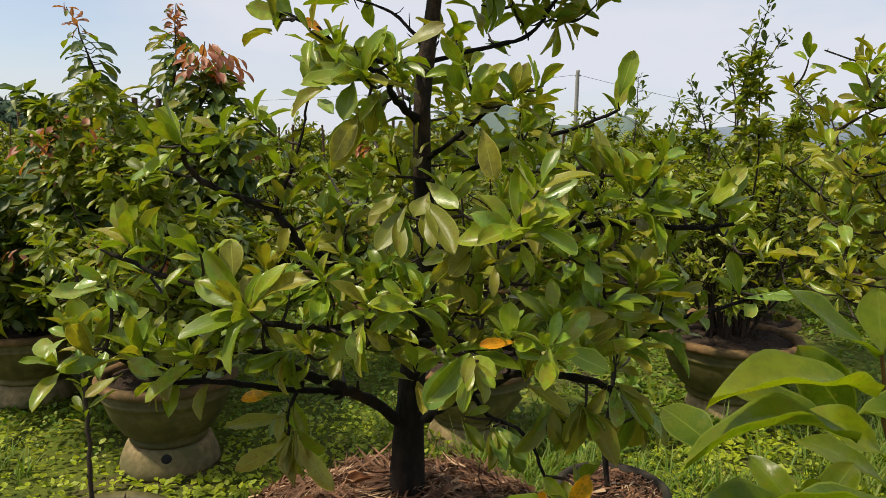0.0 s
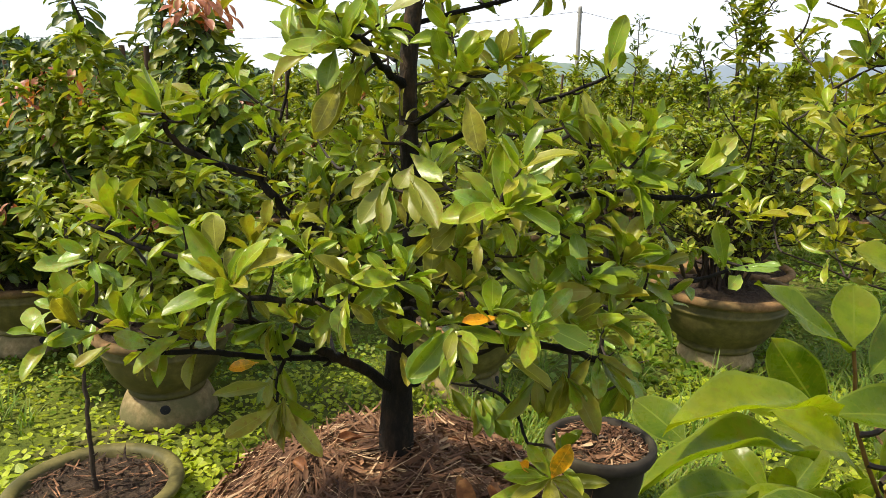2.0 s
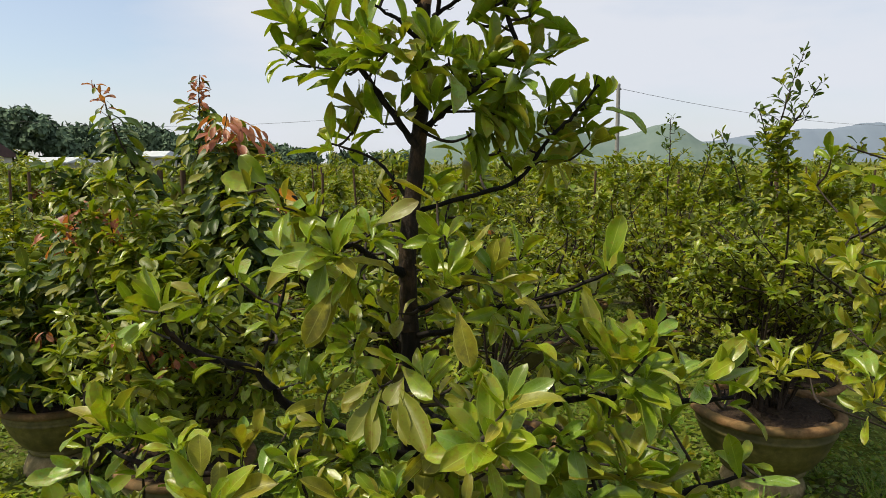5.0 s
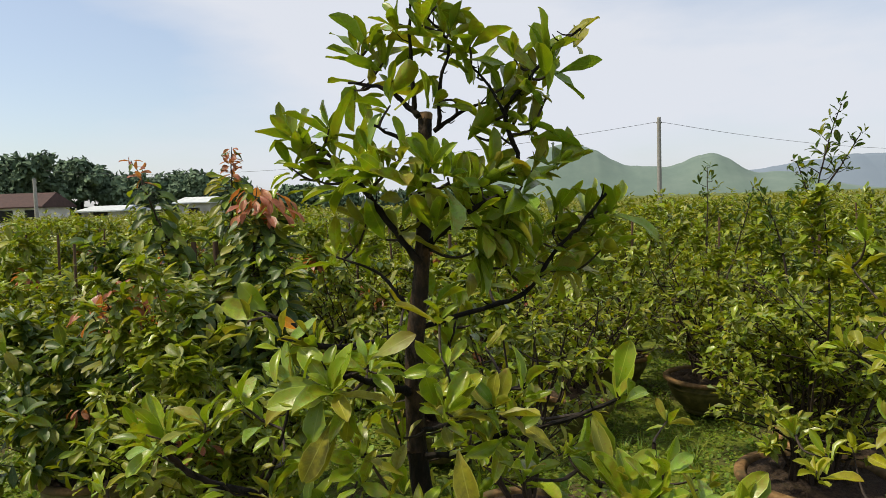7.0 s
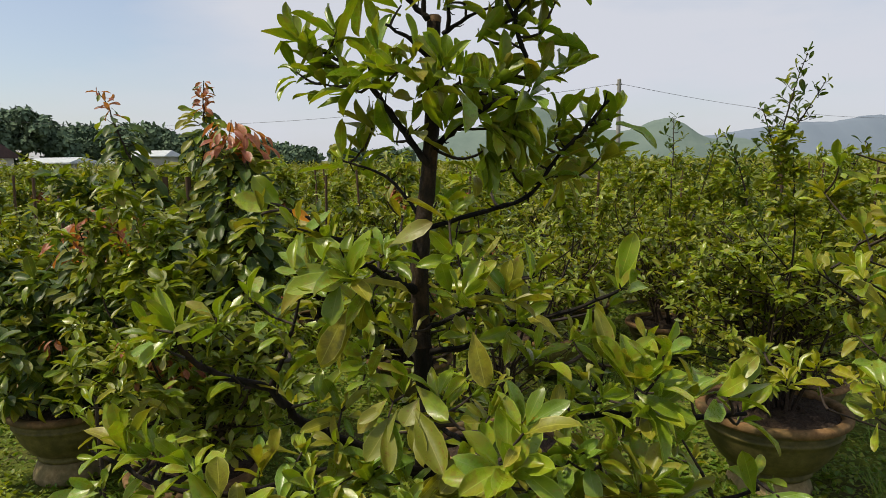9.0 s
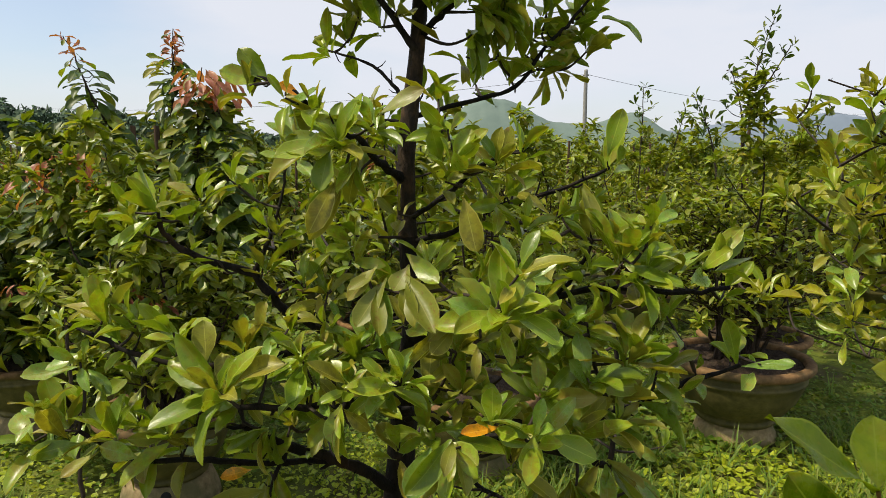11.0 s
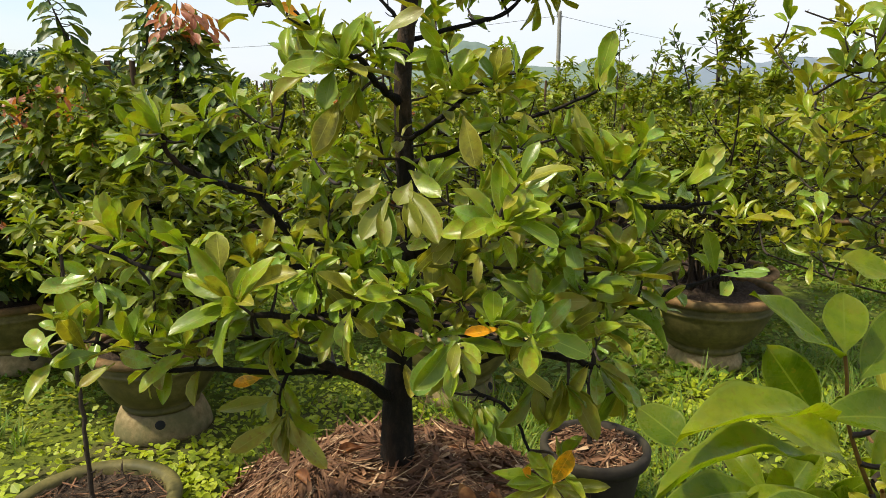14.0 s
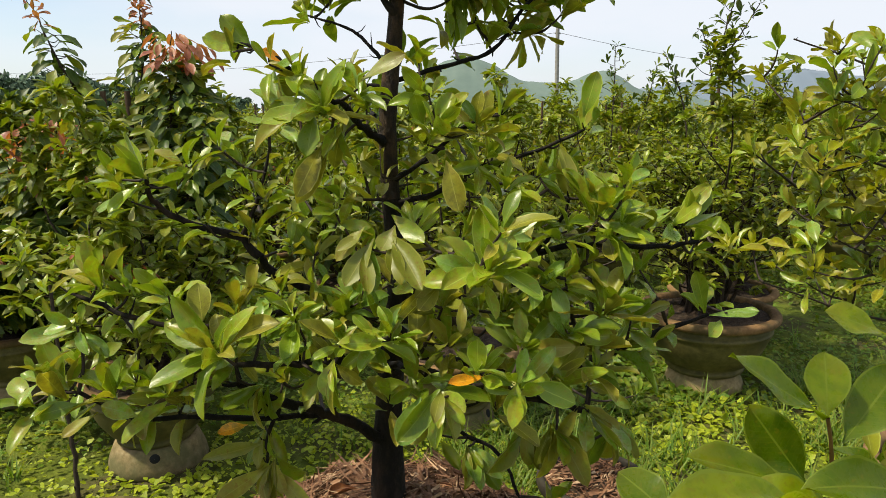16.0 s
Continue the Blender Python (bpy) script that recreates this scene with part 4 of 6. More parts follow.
MID_LEFT = [
    (-0.17, 1.27, 1.54, 12, 0.098, "l"),
    (-0.24, 1.30, 1.53, 7, 0.093, "o"),
    (-0.11, 1.30, 1.57, 9, 0.084, "b"),
    (-0.15, 1.30, 1.51, 7, 0.093, "gd"),
    (-0.18, 1.30, 1.47, 3, 0.112, "yd"),
    (-0.23, 1.37, 1.60, 9, 0.079, "y"),
    (-0.55, 1.39, 1.41, 13, 0.088, "l"),
    (-0.47, 1.40, 1.43, 9, 0.079, "g"),
    (-0.49, 1.39, 1.39, 6, 0.079, "b"),
    (-0.61, 1.45, 1.35, 6, 0.084, "b"),
    (-0.42, 1.45, 1.46, 9, 0.074, "l"),
    (-0.37, 1.45, 1.42, 9, 0.074, "b"),
    (-0.32, 1.40, 1.36, 7, 0.074, "g"),
    (-0.62, 1.42, 1.40, 6, 0.079, "g"),
]
MID_BACK = [
    (-0.30, 1.45, 1.52, 6, 0.079, "b"),
    (-0.27, 1.40, 1.26, 7, 0.079, "g"),
    (-0.22, 1.40, 1.24, 9, 0.074, "o"),
    (-0.18, 1.45, 1.30, 9, 0.074, "g"),
    (-0.17, 1.45, 1.35, 7, 0.079, "g"),
    (-0.13, 1.40, 1.16, 9, 0.074, "g"),
    (-0.17, 1.32, 1.15, 10, 0.074, "b"),
    (-0.12, 1.60, 1.32, 7, 0.079, "o"),
    (0.01, 1.62, 1.32, 9, 0.079, "g"),
    (0.04, 1.60, 1.21, 9, 0.074, "g"),
    (-0.15, 1.62, 1.18, 7, 0.074, "g"),
    (0.31, 1.45, 1.12, 9, 0.074, "g"),
]
CROWN = [
    (-0.04, 1.55, 2.27, 9, 0.094, "l"),
    (-0.07, 1.58, 2.30, 7, 0.094, "g"),
    (-0.00, 1.55, 2.25, 8, 0.094, "l"),
    (-0.08, 1.52, 2.21, 7, 0.094, "l"),
    (-0.03, 1.50, 2.20, 8, 0.094, "g"),
    (-0.19, 1.62, 2.18, 9, 0.094, "g"),
    (-0.16, 1.60, 2.19, 7, 0.094, "b"),
    (-0.13, 1.60, 2.15, 7, 0.094, "g"),
    (-0.11, 1.56, 2.09, 5, 0.094, "g"),
    (0.02, 1.55, 2.19, 8, 0.094, "l"),
    (0.06, 1.56, 2.17, 7, 0.094, "g"),
    (-0.01, 1.60, 2.17, 6, 0.094, "g"),
    (-0.16, 1.62, 2.12, 5, 0.094, "y"),
    (-0.10, 1.52, 2.05, 5, 0.094, "g"),
    (-0.20, 1.62, 2.10, 4, 0.100, "bd"),
]
CROWN_RIGHT = [
    (0.27, 1.53, 2.16, 4, 0.094, "y"),
    (0.21, 1.53, 2.13, 7, 0.094, "l"),
    (0.22, 1.53, 2.10, 5, 0.094, "b"),
    (0.15, 1.53, 2.13, 5, 0.094, "l"),
    (0.18, 1.53, 2.08, 6, 0.094, "g"),
    (0.13, 1.55, 2.08, 6, 0.094, "g"),
    (0.14, 1.55, 2.04, 7, 0.094, "g"),
    (0.09, 1.58, 2.03, 7, 0.094, "g"),
    (0.18, 1.53, 1.99, 6, 0.094, "g"),
    (0.07, 1.60, 2.11, 5, 0.094, "g"),
    (0.21, 1.53, 2.05, 3, 0.094, "b"),
    (0.15, 1.55, 2.01, 6, 0.094, "o"),
    (0.06, 1.55, 1.99, 5, 0.094, "g"),
    (0.12, 1.56, 1.98, 5, 0.094, "g"),
]
HIGH_LEFT = [
    (-0.33, 1.60, 2.00, 7, 0.092, "g"),
    (-0.31, 1.62, 1.95, 12, 0.092, "g"),
    (-0.36, 1.65, 1.94, 8, 0.092, "g"),
    (-0.26, 1.62, 2.02, 7, 0.092, "b"),
    (-0.29, 1.62, 1.91, 11, 0.092, "g"),
    (-0.22, 1.58, 1.90, 11, 0.092, "g"),
    (-0.15, 1.52, 1.96, 8, 0.092, "b"),
    (-0.17, 1.52, 1.93, 11, 0.092, "l"),
    (-0.11, 1.48, 1.92, 11, 0.092, "l"),
    (-0.13, 1.48, 1.89, 7, 0.092, "g"),
    (-0.26, 1.65, 1.96, 8, 0.092, "g"),
]
HIGH_MID = [
    (-0.07, 1.46, 1.94, 7, 0.092, "o"),
    (-0.01, 1.45, 1.92, 8, 0.092, "l"),
    (0.02, 1.46, 1.90, 8, 0.092, "b"),
    (-0.03, 1.46, 1.89, 7, 0.092, "g"),
    (-0.06, 1.50, 1.87, 7, 0.092, "g"),
    (-0.18, 1.60, 1.81, 7, 0.092, "o"),
    (-0.08, 1.50, 1.81, 7, 0.092, "o"),
    (-0.01, 1.48, 1.81, 8, 0.092, "g"),
    (-0.25, 1.60, 1.74, 7, 0.092, "l"),
    (-0.21, 1.62, 1.76, 7, 0.092, "g"),
    (-0.13, 1.55, 1.78, 7, 0.092, "g"),
]
HIGH_RIGHT = [
    (0.08, 1.50, 1.89, 12, 0.092, "g"),
    (0.14, 1.52, 1.86, 12, 0.100, "gd"),
    (0.09, 1.50, 1.80, 13, 0.100, "gd"),
    (0.13, 1.52, 1.81, 11, 0.100, "gd"),
    (0.06, 1.50, 1.83, 11, 0.092, "g"),
    (0.18, 1.55, 1.91, 7, 0.092, "o"),
    (0.23, 1.55, 1.92, 7, 0.092, "g"),
    (0.04, 1.50, 1.87, 8, 0.092, "l"),
    (0.10, 1.52, 1.91, 7, 0.092, "g"),
    (0.07, 1.50, 1.76, 7, 0.100, "gd"),
    (0.16, 1.52, 1.88, 7, 0.092, "b"),
]
BOUGH = [
    (0.23, 1.64, 1.83, 8, 0.092, "l"),
    (0.29, 1.64, 1.81, 11, 0.092, "l"),
    (0.35, 1.64, 1.83, 7, 0.092, "l"),
    (0.32, 1.64, 1.74, 7, 0.092, "g"),
    (0.26, 1.64, 1.75, 7, 0.092, "g"),
    (0.22, 1.64, 1.78, 7, 0.092, "g"),
    (0.31, 1.66, 1.78, 7, 0.092, "g"),
    (0.20, 1.60, 1.76, 7, 0.092, "b"),
    (0.25, 1.64, 1.70, 5, 0.100, "yd"),
    (0.18, 1.60, 1.73, 7, 0.092, "g"),
    (0.15, 1.58, 1.68, 7, 0.092, "l"),
    (0.21, 1.62, 1.70, 7, 0.092, "o"),
    (0.12, 1.56, 1.73, 7, 0.092, "g"),
]
LOW_FILL = [
    (-0.77, 1.28, 0.97, 7, 0.088, "g"),
    (-0.66, 1.28, 1.04, 9, 0.084, "l"),
    (-0.56, 1.28, 1.02, 9, 0.084, "g"),
    (-0.54, 1.28, 0.97, 9, 0.084, "l"),
    (-0.47, 1.28, 0.97, 9, 0.084, "g"),
    (-0.43, 1.30, 1.04, 9, 0.084, "l"),
    (-0.36, 1.28, 1.07, 9, 0.084, "g"),
    (-0.55, 1.28, 1.11, 7, 0.084, "g"),
    (-0.46, 1.28, 1.12, 9, 0.084, "b"),
    (-0.35, 1.27, 1.11, 10, 0.088, "g"),
    (-0.61, 1.32, 1.16, 9, 0.079, "l"),
    (-0.22, 1.30, 1.01, 9, 0.079, "g"),
    (-0.12, 1.30, 1.06, 9, 0.074, "l"),
    (-0.15, 1.32, 1.13, 9, 0.074, "g"),
    (-0.08, 1.32, 1.13, 9, 0.074, "b"),
    (-0.21, 1.32, 1.12, 10, 0.074, "l"),
]
RIGHT_FILL = [
    (0.23, 1.25, 1.14, 10, 0.079, "g"),
    (0.31, 1.25, 1.08, 10, 0.084, "o"),
    (0.16, 1.25, 1.16, 9, 0.079, "g"),
    (0.11, 1.25, 1.16, 9, 0.074, "l"),
    (0.41, 1.30, 1.12, 9, 0.084, "g"),
    (0.46, 1.33, 1.06, 6, 0.084, "l"),
    (0.22, 1.25, 1.21, 9, 0.079, "b"),
    (0.32, 1.30, 1.24, 9, 0.079, "g"),
    (0.44, 1.36, 1.21, 9, 0.074, "b"),
    (0.38, 1.30, 1.35, 7, 0.084, "l"),
    (0.32, 1.33, 1.36, 7, 0.079, "g"),
    (0.19, 1.25, 1.27, 9, 0.079, "l"),
    (0.05, 1.20, 1.26, 9, 0.074, "g"),
    (0.04, 1.20, 1.18, 9, 0.079, "o"),
    (-0.06, 1.35, 1.19, 7, 0.074, "g"),
    (-0.02, 1.25, 1.07, 9, 0.074, "g"),
]


SHOOTS = (LOW_LEFT, LOW_FRONT, LOW_RIGHT, LOW_REACH, MID_RIGHT, MID_FRONT, MID_LEFT, MID_BACK, HIGH_LEFT, HIGH_MID, HIGH_RIGHT, BOUGH, CROWN, CROWN_RIGHT, LOW_FILL, RIGHT_FILL)
boughs = list(tree.lines)
tree.lines.append(trunk_line + np.array(main.location))
tips = [r for g in SHOOTS for r in g]
tips.sort(key=lambda r: np.linalg.norm(tree.wood() - np.array(r[:3]), axis=1).min())
for x, y, z, n, size, code in tips:
    tree.attach((x, y, z))
    tree.rosette(x, y, z, n, size, code)


def side_shoots():
    """Short leafy shoots along the outer part of each branch, where no larger one stands."""
    done = [np.array(r[:3]) for r in tips]
    for line in boughs:
        for p in line[int(len(line) * 0.4)::2]:
            tip = p + unit(rng.normal(0, 1, 3) + [0, -0.2, 0.7]) * rng.uniform(0.03, 0.07)
            if min(np.linalg.norm(d - tip) for d in done) < (0.066 if tip[2] < 1.7 else 0.085):
                continue
            done.append(tip)
            tree.twig(p, tip, 0.0035)
            tree.rosette(*tip, int(rng.integers(4, 7)), 0.082, "ggglobl"[int(rng.integers(0, 7))])


side_shoots()


def main_lone(lone):
    lone("y", (0.051, 1.250, 1.442), (0.073, 1.221, 1.351), 0.042)
    lone("y", (-0.376, 1.150, 1.177), (-0.385, 1.175, 1.239), 0.045)
    lone("r", (0.116, 1.090, 1.093), (0.048, 1.073, 1.086), 0.022)
    lone("r", (0.222, 1.160, 0.759), (0.251, 1.130, 0.846), 0.036)
    lone("o", (0.222, 1.160, 0.759), (0.318, 1.110, 0.781), 0.026)
    lone("o", (0.222, 1.160, 0.759), (0.295, 1.110, 0.734), 0.026)
    lone("y", (0.222, 1.160, 0.759), (0.216, 1.090, 0.729), 0.034)
    lone("o", (0.222, 1.160, 0.759), (0.256, 1.100, 0.675), 0.030)
    lone("l", (0.222, 1.160, 0.759), (0.092, 1.100, 0.732), 0.030)
    lone("g", (0.222, 1.160, 0.759), (0.106, 1.140, 0.795), 0.030)
    lone("l", (0.222, 1.160, 0.759), (0.132, 1.110, 0.788), 0.030)
    lone("o", (0.222, 1.160, 0.759), (0.148, 1.090, 0.759), 0.028)
    lone("g", (0.222, 1.160, 0.759), (0.178, 1.180, 0.815), 0.028)
    lone("l", (0.222, 1.160, 0.759), (0.218, 1.200, 0.797), 0.028)
    lone("r", (0.188, 1.170, 0.760), (0.162, 1.130, 0.807), 0.022)
    lone("y", (0.368, 1.330, 1.280), (0.360, 1.250, 1.251), 0.036)
    lone("l", (0.499, 1.330, 1.319), (0.564, 1.334, 1.383), 0.036)
    lone("l", (0.494, 1.330, 1.307), (0.533, 1.300, 1.349), 0.040)
    lone("b", (-0.604, 1.460, 1.368), (-0.701, 1.484, 1.327), 0.032)
    lone("b", (0.001, 1.100, 1.053), (-0.033, 1.074, 0.978), 0.045)
    lone("l", (0.023, 1.100, 1.062), (0.076, 1.070, 1.037), 0.040)
    lone("o", (-0.308, 1.300, 0.819), (-0.220, 1.240, 0.745), 0.036)
    lone("o", (-0.318, 1.310, 0.817), (-0.410, 1.240, 0.779), 0.040)
    lone("o", (-0.329, 1.320, 0.863), (-0.442, 1.270, 0.853), 0.036)
    lone("y", (-0.159, 1.300, 1.496), (-0.211, 1.270, 1.392), 0.024)
    lone("l", (0.324, 1.400, 1.484), (0.347, 1.400, 1.576), 0.038)
    lone("o", (0.287, 1.400, 1.453), (0.294, 1.370, 1.363), 0.038)
    lone("g", (0.550, 1.290, 1.138), (0.526, 1.270, 1.223), 0.034)
    lone("b", (0.560, 1.290, 1.133), (0.647, 1.270, 1.146), 0.020)
    lone("g", (-0.607, 1.250, 1.229), (-0.583, 1.240, 1.292), 0.040)
    lone("o", (-0.325, 1.280, 1.201), (-0.311, 1.270, 1.251), 0.034)
    lone("l", (-0.152, 1.160, 1.101), (-0.169, 1.130, 1.045), 0.036)
    lone("l", (0.111, 1.060, 1.288), (0.040, 1.000, 1.275), 0.036)
    lone("l", (0.112, 1.050, 1.286), (0.089, 0.990, 1.271), 0.036)
    lone("l", (0.125, 1.050, 1.288), (0.188, 1.000, 1.262), 0.036)
    lone("l", (0.122, 1.060, 1.292), (0.172, 1.000, 1.312), 0.034)
    lone("g", (0.128, 1.070, 1.301), (0.130, 1.060, 1.352), 0.034)
    lone("y", (0.000, 1.220, 1.217), (-0.008, 1.190, 1.125), 0.034)
    lone("y", (0.035, 1.200, 1.222), (-0.002, 1.170, 1.185), 0.034)
    lone("o", (-0.082, 1.240, 1.302), (-0.135, 1.200, 1.224), 0.040)
    lone("o", (-0.043, 1.240, 1.325), (-0.068, 1.210, 1.284), 0.038)
    lone("o", (-0.098, 1.240, 1.325), (-0.155, 1.220, 1.268), 0.030)
    lone("g", (-0.049, 1.250, 1.344), (0.010, 1.200, 1.300), 0.034)
    lone("l", (0.098, 1.080, 1.099), (0.096, 1.080, 1.161), 0.036)
    lone("l", (0.160, 1.060, 1.092), (0.154, 1.040, 1.035), 0.040)
    lone("l", (0.182, 1.070, 1.087), (0.255, 1.050, 1.060), 0.042)
    lone("r", (-0.345, 1.270, 0.928), (-0.400, 1.250, 0.923), 0.024)
    lone("o", (-0.629, 1.260, 0.963), (-0.692, 1.240, 0.919), 0.030)
    lone("b", (-0.620, 1.220, 1.166), (-0.684, 1.200, 1.143), 0.030)
    lone("b", (-0.517, 1.180, 0.990), (-0.566, 1.150, 1.024), 0.034)
    lone("g", (-0.617, 1.180, 1.017), (-0.688, 1.140, 1.007), 0.034)
    lone("b", (-0.568, 1.200, 1.026), (-0.534, 1.180, 1.106), 0.036)
    lone("b", (-0.647, 1.200, 1.035), (-0.692, 1.180, 1.090), 0.036)
    lone("g", (-0.003, 1.460, 1.909), (-0.006, 1.450, 1.979), 0.036)
    lone("g", (0.213, 1.550, 1.923), (0.284, 1.540, 1.948), 0.036)
    lone("l", (0.323, 1.380, 1.514), (0.345, 1.370, 1.601), 0.038)
    lone("g", (-0.321, 1.370, 1.645), (-0.410, 1.370, 1.674), 0.040)
    lone("g", (-0.317, 1.370, 1.650), (-0.371, 1.370, 1.713), 0.040)
    lone("r", (-0.255, 1.370, 1.622), (-0.293, 1.360, 1.650), 0.020)
    lone("o", (0.289, 1.600, 1.743), (0.225, 1.600, 1.693), 0.040)
    lone("o", (-0.194, 1.360, 1.559), (-0.274, 1.340, 1.593), 0.045)
    lone("l", (-0.175, 1.270, 1.543), (-0.276, 1.240, 1.515), 0.040)
    lone("l", (-0.164, 1.270, 1.543), (-0.129, 1.250, 1.623), 0.036)
    lone("o", (-0.106, 1.300, 1.583), (-0.025, 1.280, 1.635), 0.036)
    lone("g", (-0.185, 1.270, 1.527), (-0.200, 1.240, 1.454), 0.040)
    lone("g", (0.008, 1.300, 1.503), (-0.005, 1.280, 1.559), 0.036)
    lone("l", (0.030, 1.300, 1.499), (0.089, 1.280, 1.563), 0.034)
    lone("l", (0.315, 1.600, 1.749), (0.342, 1.600, 1.759), 0.036)
    lone("g", (-0.358, 1.670, 2.006), (-0.366, 1.670, 2.068), 0.034)
    lone("l", (0.218, 1.530, 2.111), (0.191, 1.530, 2.197), 0.036)
    lone("l", (0.195, 1.530, 2.100), (0.119, 1.530, 2.177), 0.032)
    lone("y", (0.256, 1.530, 2.172), (0.295, 1.530, 2.195), 0.012)
    lone("l", (-0.056, 1.450, 2.237), (-0.117, 1.500, 2.286), 0.030)
    lone("l", (-0.019, 1.500, 2.221), (0.045, 1.500, 2.311), 0.030)


main_lone(tree.lone)
# short shoots on the trunk itself
for i in range(16):
    a, z = rng.uniform(0, 6.283), rng.uniform(1.3, 1.7)
    reach = rng.uniform(0.05, 0.13)
    tip = (-0.06 + math.cos(a) * reach, 1.535 + math.sin(a) * reach, z + 0.05)
    tree.attach(tip, 0.0035)
    tree.rosette(*tip, int(rng.integers(4, 7)), 0.08, "goglb"[i % 5])
# shoots on the far side of the trunk
for i in range(26):
    a, z = rng.uniform(0.25, 2.9), rng.uniform(0.85, 1.72)
    reach = rng.uniform(0.12, 0.42) * (1.25 - 0.45 * (z - 0.8))
    tip = (-0.07 + math.cos(a) * reach * 1.2, 1.55 + math.sin(a) * reach * 0.8, z)
    tree.attach(tip, 0.004)
    tree.rosette(*tip, int(rng.integers(5, 8)), 0.08, "gobgl"[i % 5])
tree.grow()


# ---- mulch on its pot ----
def mulch_height(x, y):
    r = np.hypot(x, y)
    return np.interp(r, [0, 0.1, 0.3, 0.42, 0.47, 0.52], [0.60, 0.585, 0.53, 0.475, 0.43, 0.36]) + 0.012 * np.sin(x * 21 + y * 13) + 0.01 * np.sin(y * 29 - x * 9)


def straw_heap(name, at, radius, height_of, count, seed, label, slots=(STRAW, PALESTRAW), share=0.19, singly=0):
    g = np.random.default_rng(seed)
    rr = np.linspace(0.002, 1.06, 22) * radius; ang = np.arange(64) / 64 * 2 * math.pi
    gx, gy = rr[:, None] * np.cos(ang), rr[:, None] * np.sin(ang)
    gz = height_of(gx, gy) - 0.012
    v = np.stack([gx, gy, gz], -1).reshape(-1, 3)
    r, c = np.meshgrid(np.arange(21), np.arange(64), indexing="ij"); d = (c + 1) % 64
    q = np.stack([r * 64 + c, (r + 1) * 64 + c, (r + 1) * 64 + d, r * 64 + d], -1).reshape(-1, 4)
    hp = Heap()
    hp.add(v, q, v[:, :2])
    a, rad = g.uniform(0, 6.283, count), radius * np.sqrt(g.uniform(0, 1.02, count))
    x, y = rad * np.cos(a), rad * np.sin(a)
    turn = np.where(g.uniform(0, 1, count) < 0.7, 2.2 * np.sin(x * 5.5 + 1) + 2.0 * np.cos(y * 6.5) + g.normal(0, 0.45, count), g.uniform(0, 6.283, count))
    ln = g.uniform(0.04, 0.20, count) * min(1, radius * 2.6)
    wx, wy = np.cos(turn), np.sin(turn)
    slope = (height_of(x + wx * 0.03, y + wy * 0.03) - height_of(x - wx * 0.03, y - wy * 0.03)) / 0.06
    way = np.stack([wx, wy, slope + g.normal(0, 0.09, count)], -1)
    base = np.stack([x, y, height_of(x, y) + g.uniform(-0.006, 0.014, count)], -1) - way * ln[:, None] * 0.5
    face = unit(np.array([0, 0, 1.0]) + g.normal(0, 0.45, (count, 3)))
    pale = g.uniform(0, 1, count) < share
    wide = np.where(g.uniform(0, 1, count) < 0.36, g.uniform(0.006, 0.015, count), g.uniform(0.002, 0.006, count))
    loose = np.zeros(count, dtype=bool)
    if singly:
        loose[np.argsort(y - 30 * wide - 4 * (base[:, 2] - height_of(x, y)))[:singly]] = True
    bend, fold = g.normal(0, 0.4, count), g.uniform(-0.5, 0.6, count)
    th = thing(name, at, label, "mulch")
    for k, m in enumerate((~pale & ~loose, pale & ~loose)):
        hp.add(*leaf_arrays(base[m], way[m], face[m], ln[m], wide[m] * (1 if k == 0 else 0.7), bend[m], fold[m], BLADE), slot=k)
    part("matted_straw", hp.mesh("matted_straw", list(slots)), th, kind="stuff")
    stock = {}
    for n in np.nonzero(loose)[0]:
        kind = (bool(pale[n]), int(np.clip(round(bend[n] / 0.6), -2, 2)))
        if kind not in stock:
            sv, sq, su = leaf_arrays(np.zeros((1, 3)), np.array([[0, 1.0, 0]]), np.array([[0, 0, 1.0]]), 1.0, 0.1, kind[1] * 0.6, 0.4, BLADE)
            stock[kind] = mesh_np("straw", sv, sq, su, [slots[1 if kind[0] else 0]])
        w = unit(way[n]); sd = unit(np.cross(w, face[n])); f = np.cross(sd, w) * ln[n]; p = base[n]; k = wide[n] / 0.1; w = w * ln[n]
        part("straw", stock[kind], th).matrix_basis = Matrix(((sd[0] * k, w[0], f[0], p[0]), (sd[1] * k, w[1], f[1], p[1]), (sd[2] * k, w[2], f[2], p[2]), (0, 0, 0, 1)))
    return th


straw_heap("straw_mulch", (-0.1, 1.5, 0.0), 0.475, mulch_height, 6500, 11, "matted brown straw mulch heaped over the tree's pot", singly=290)


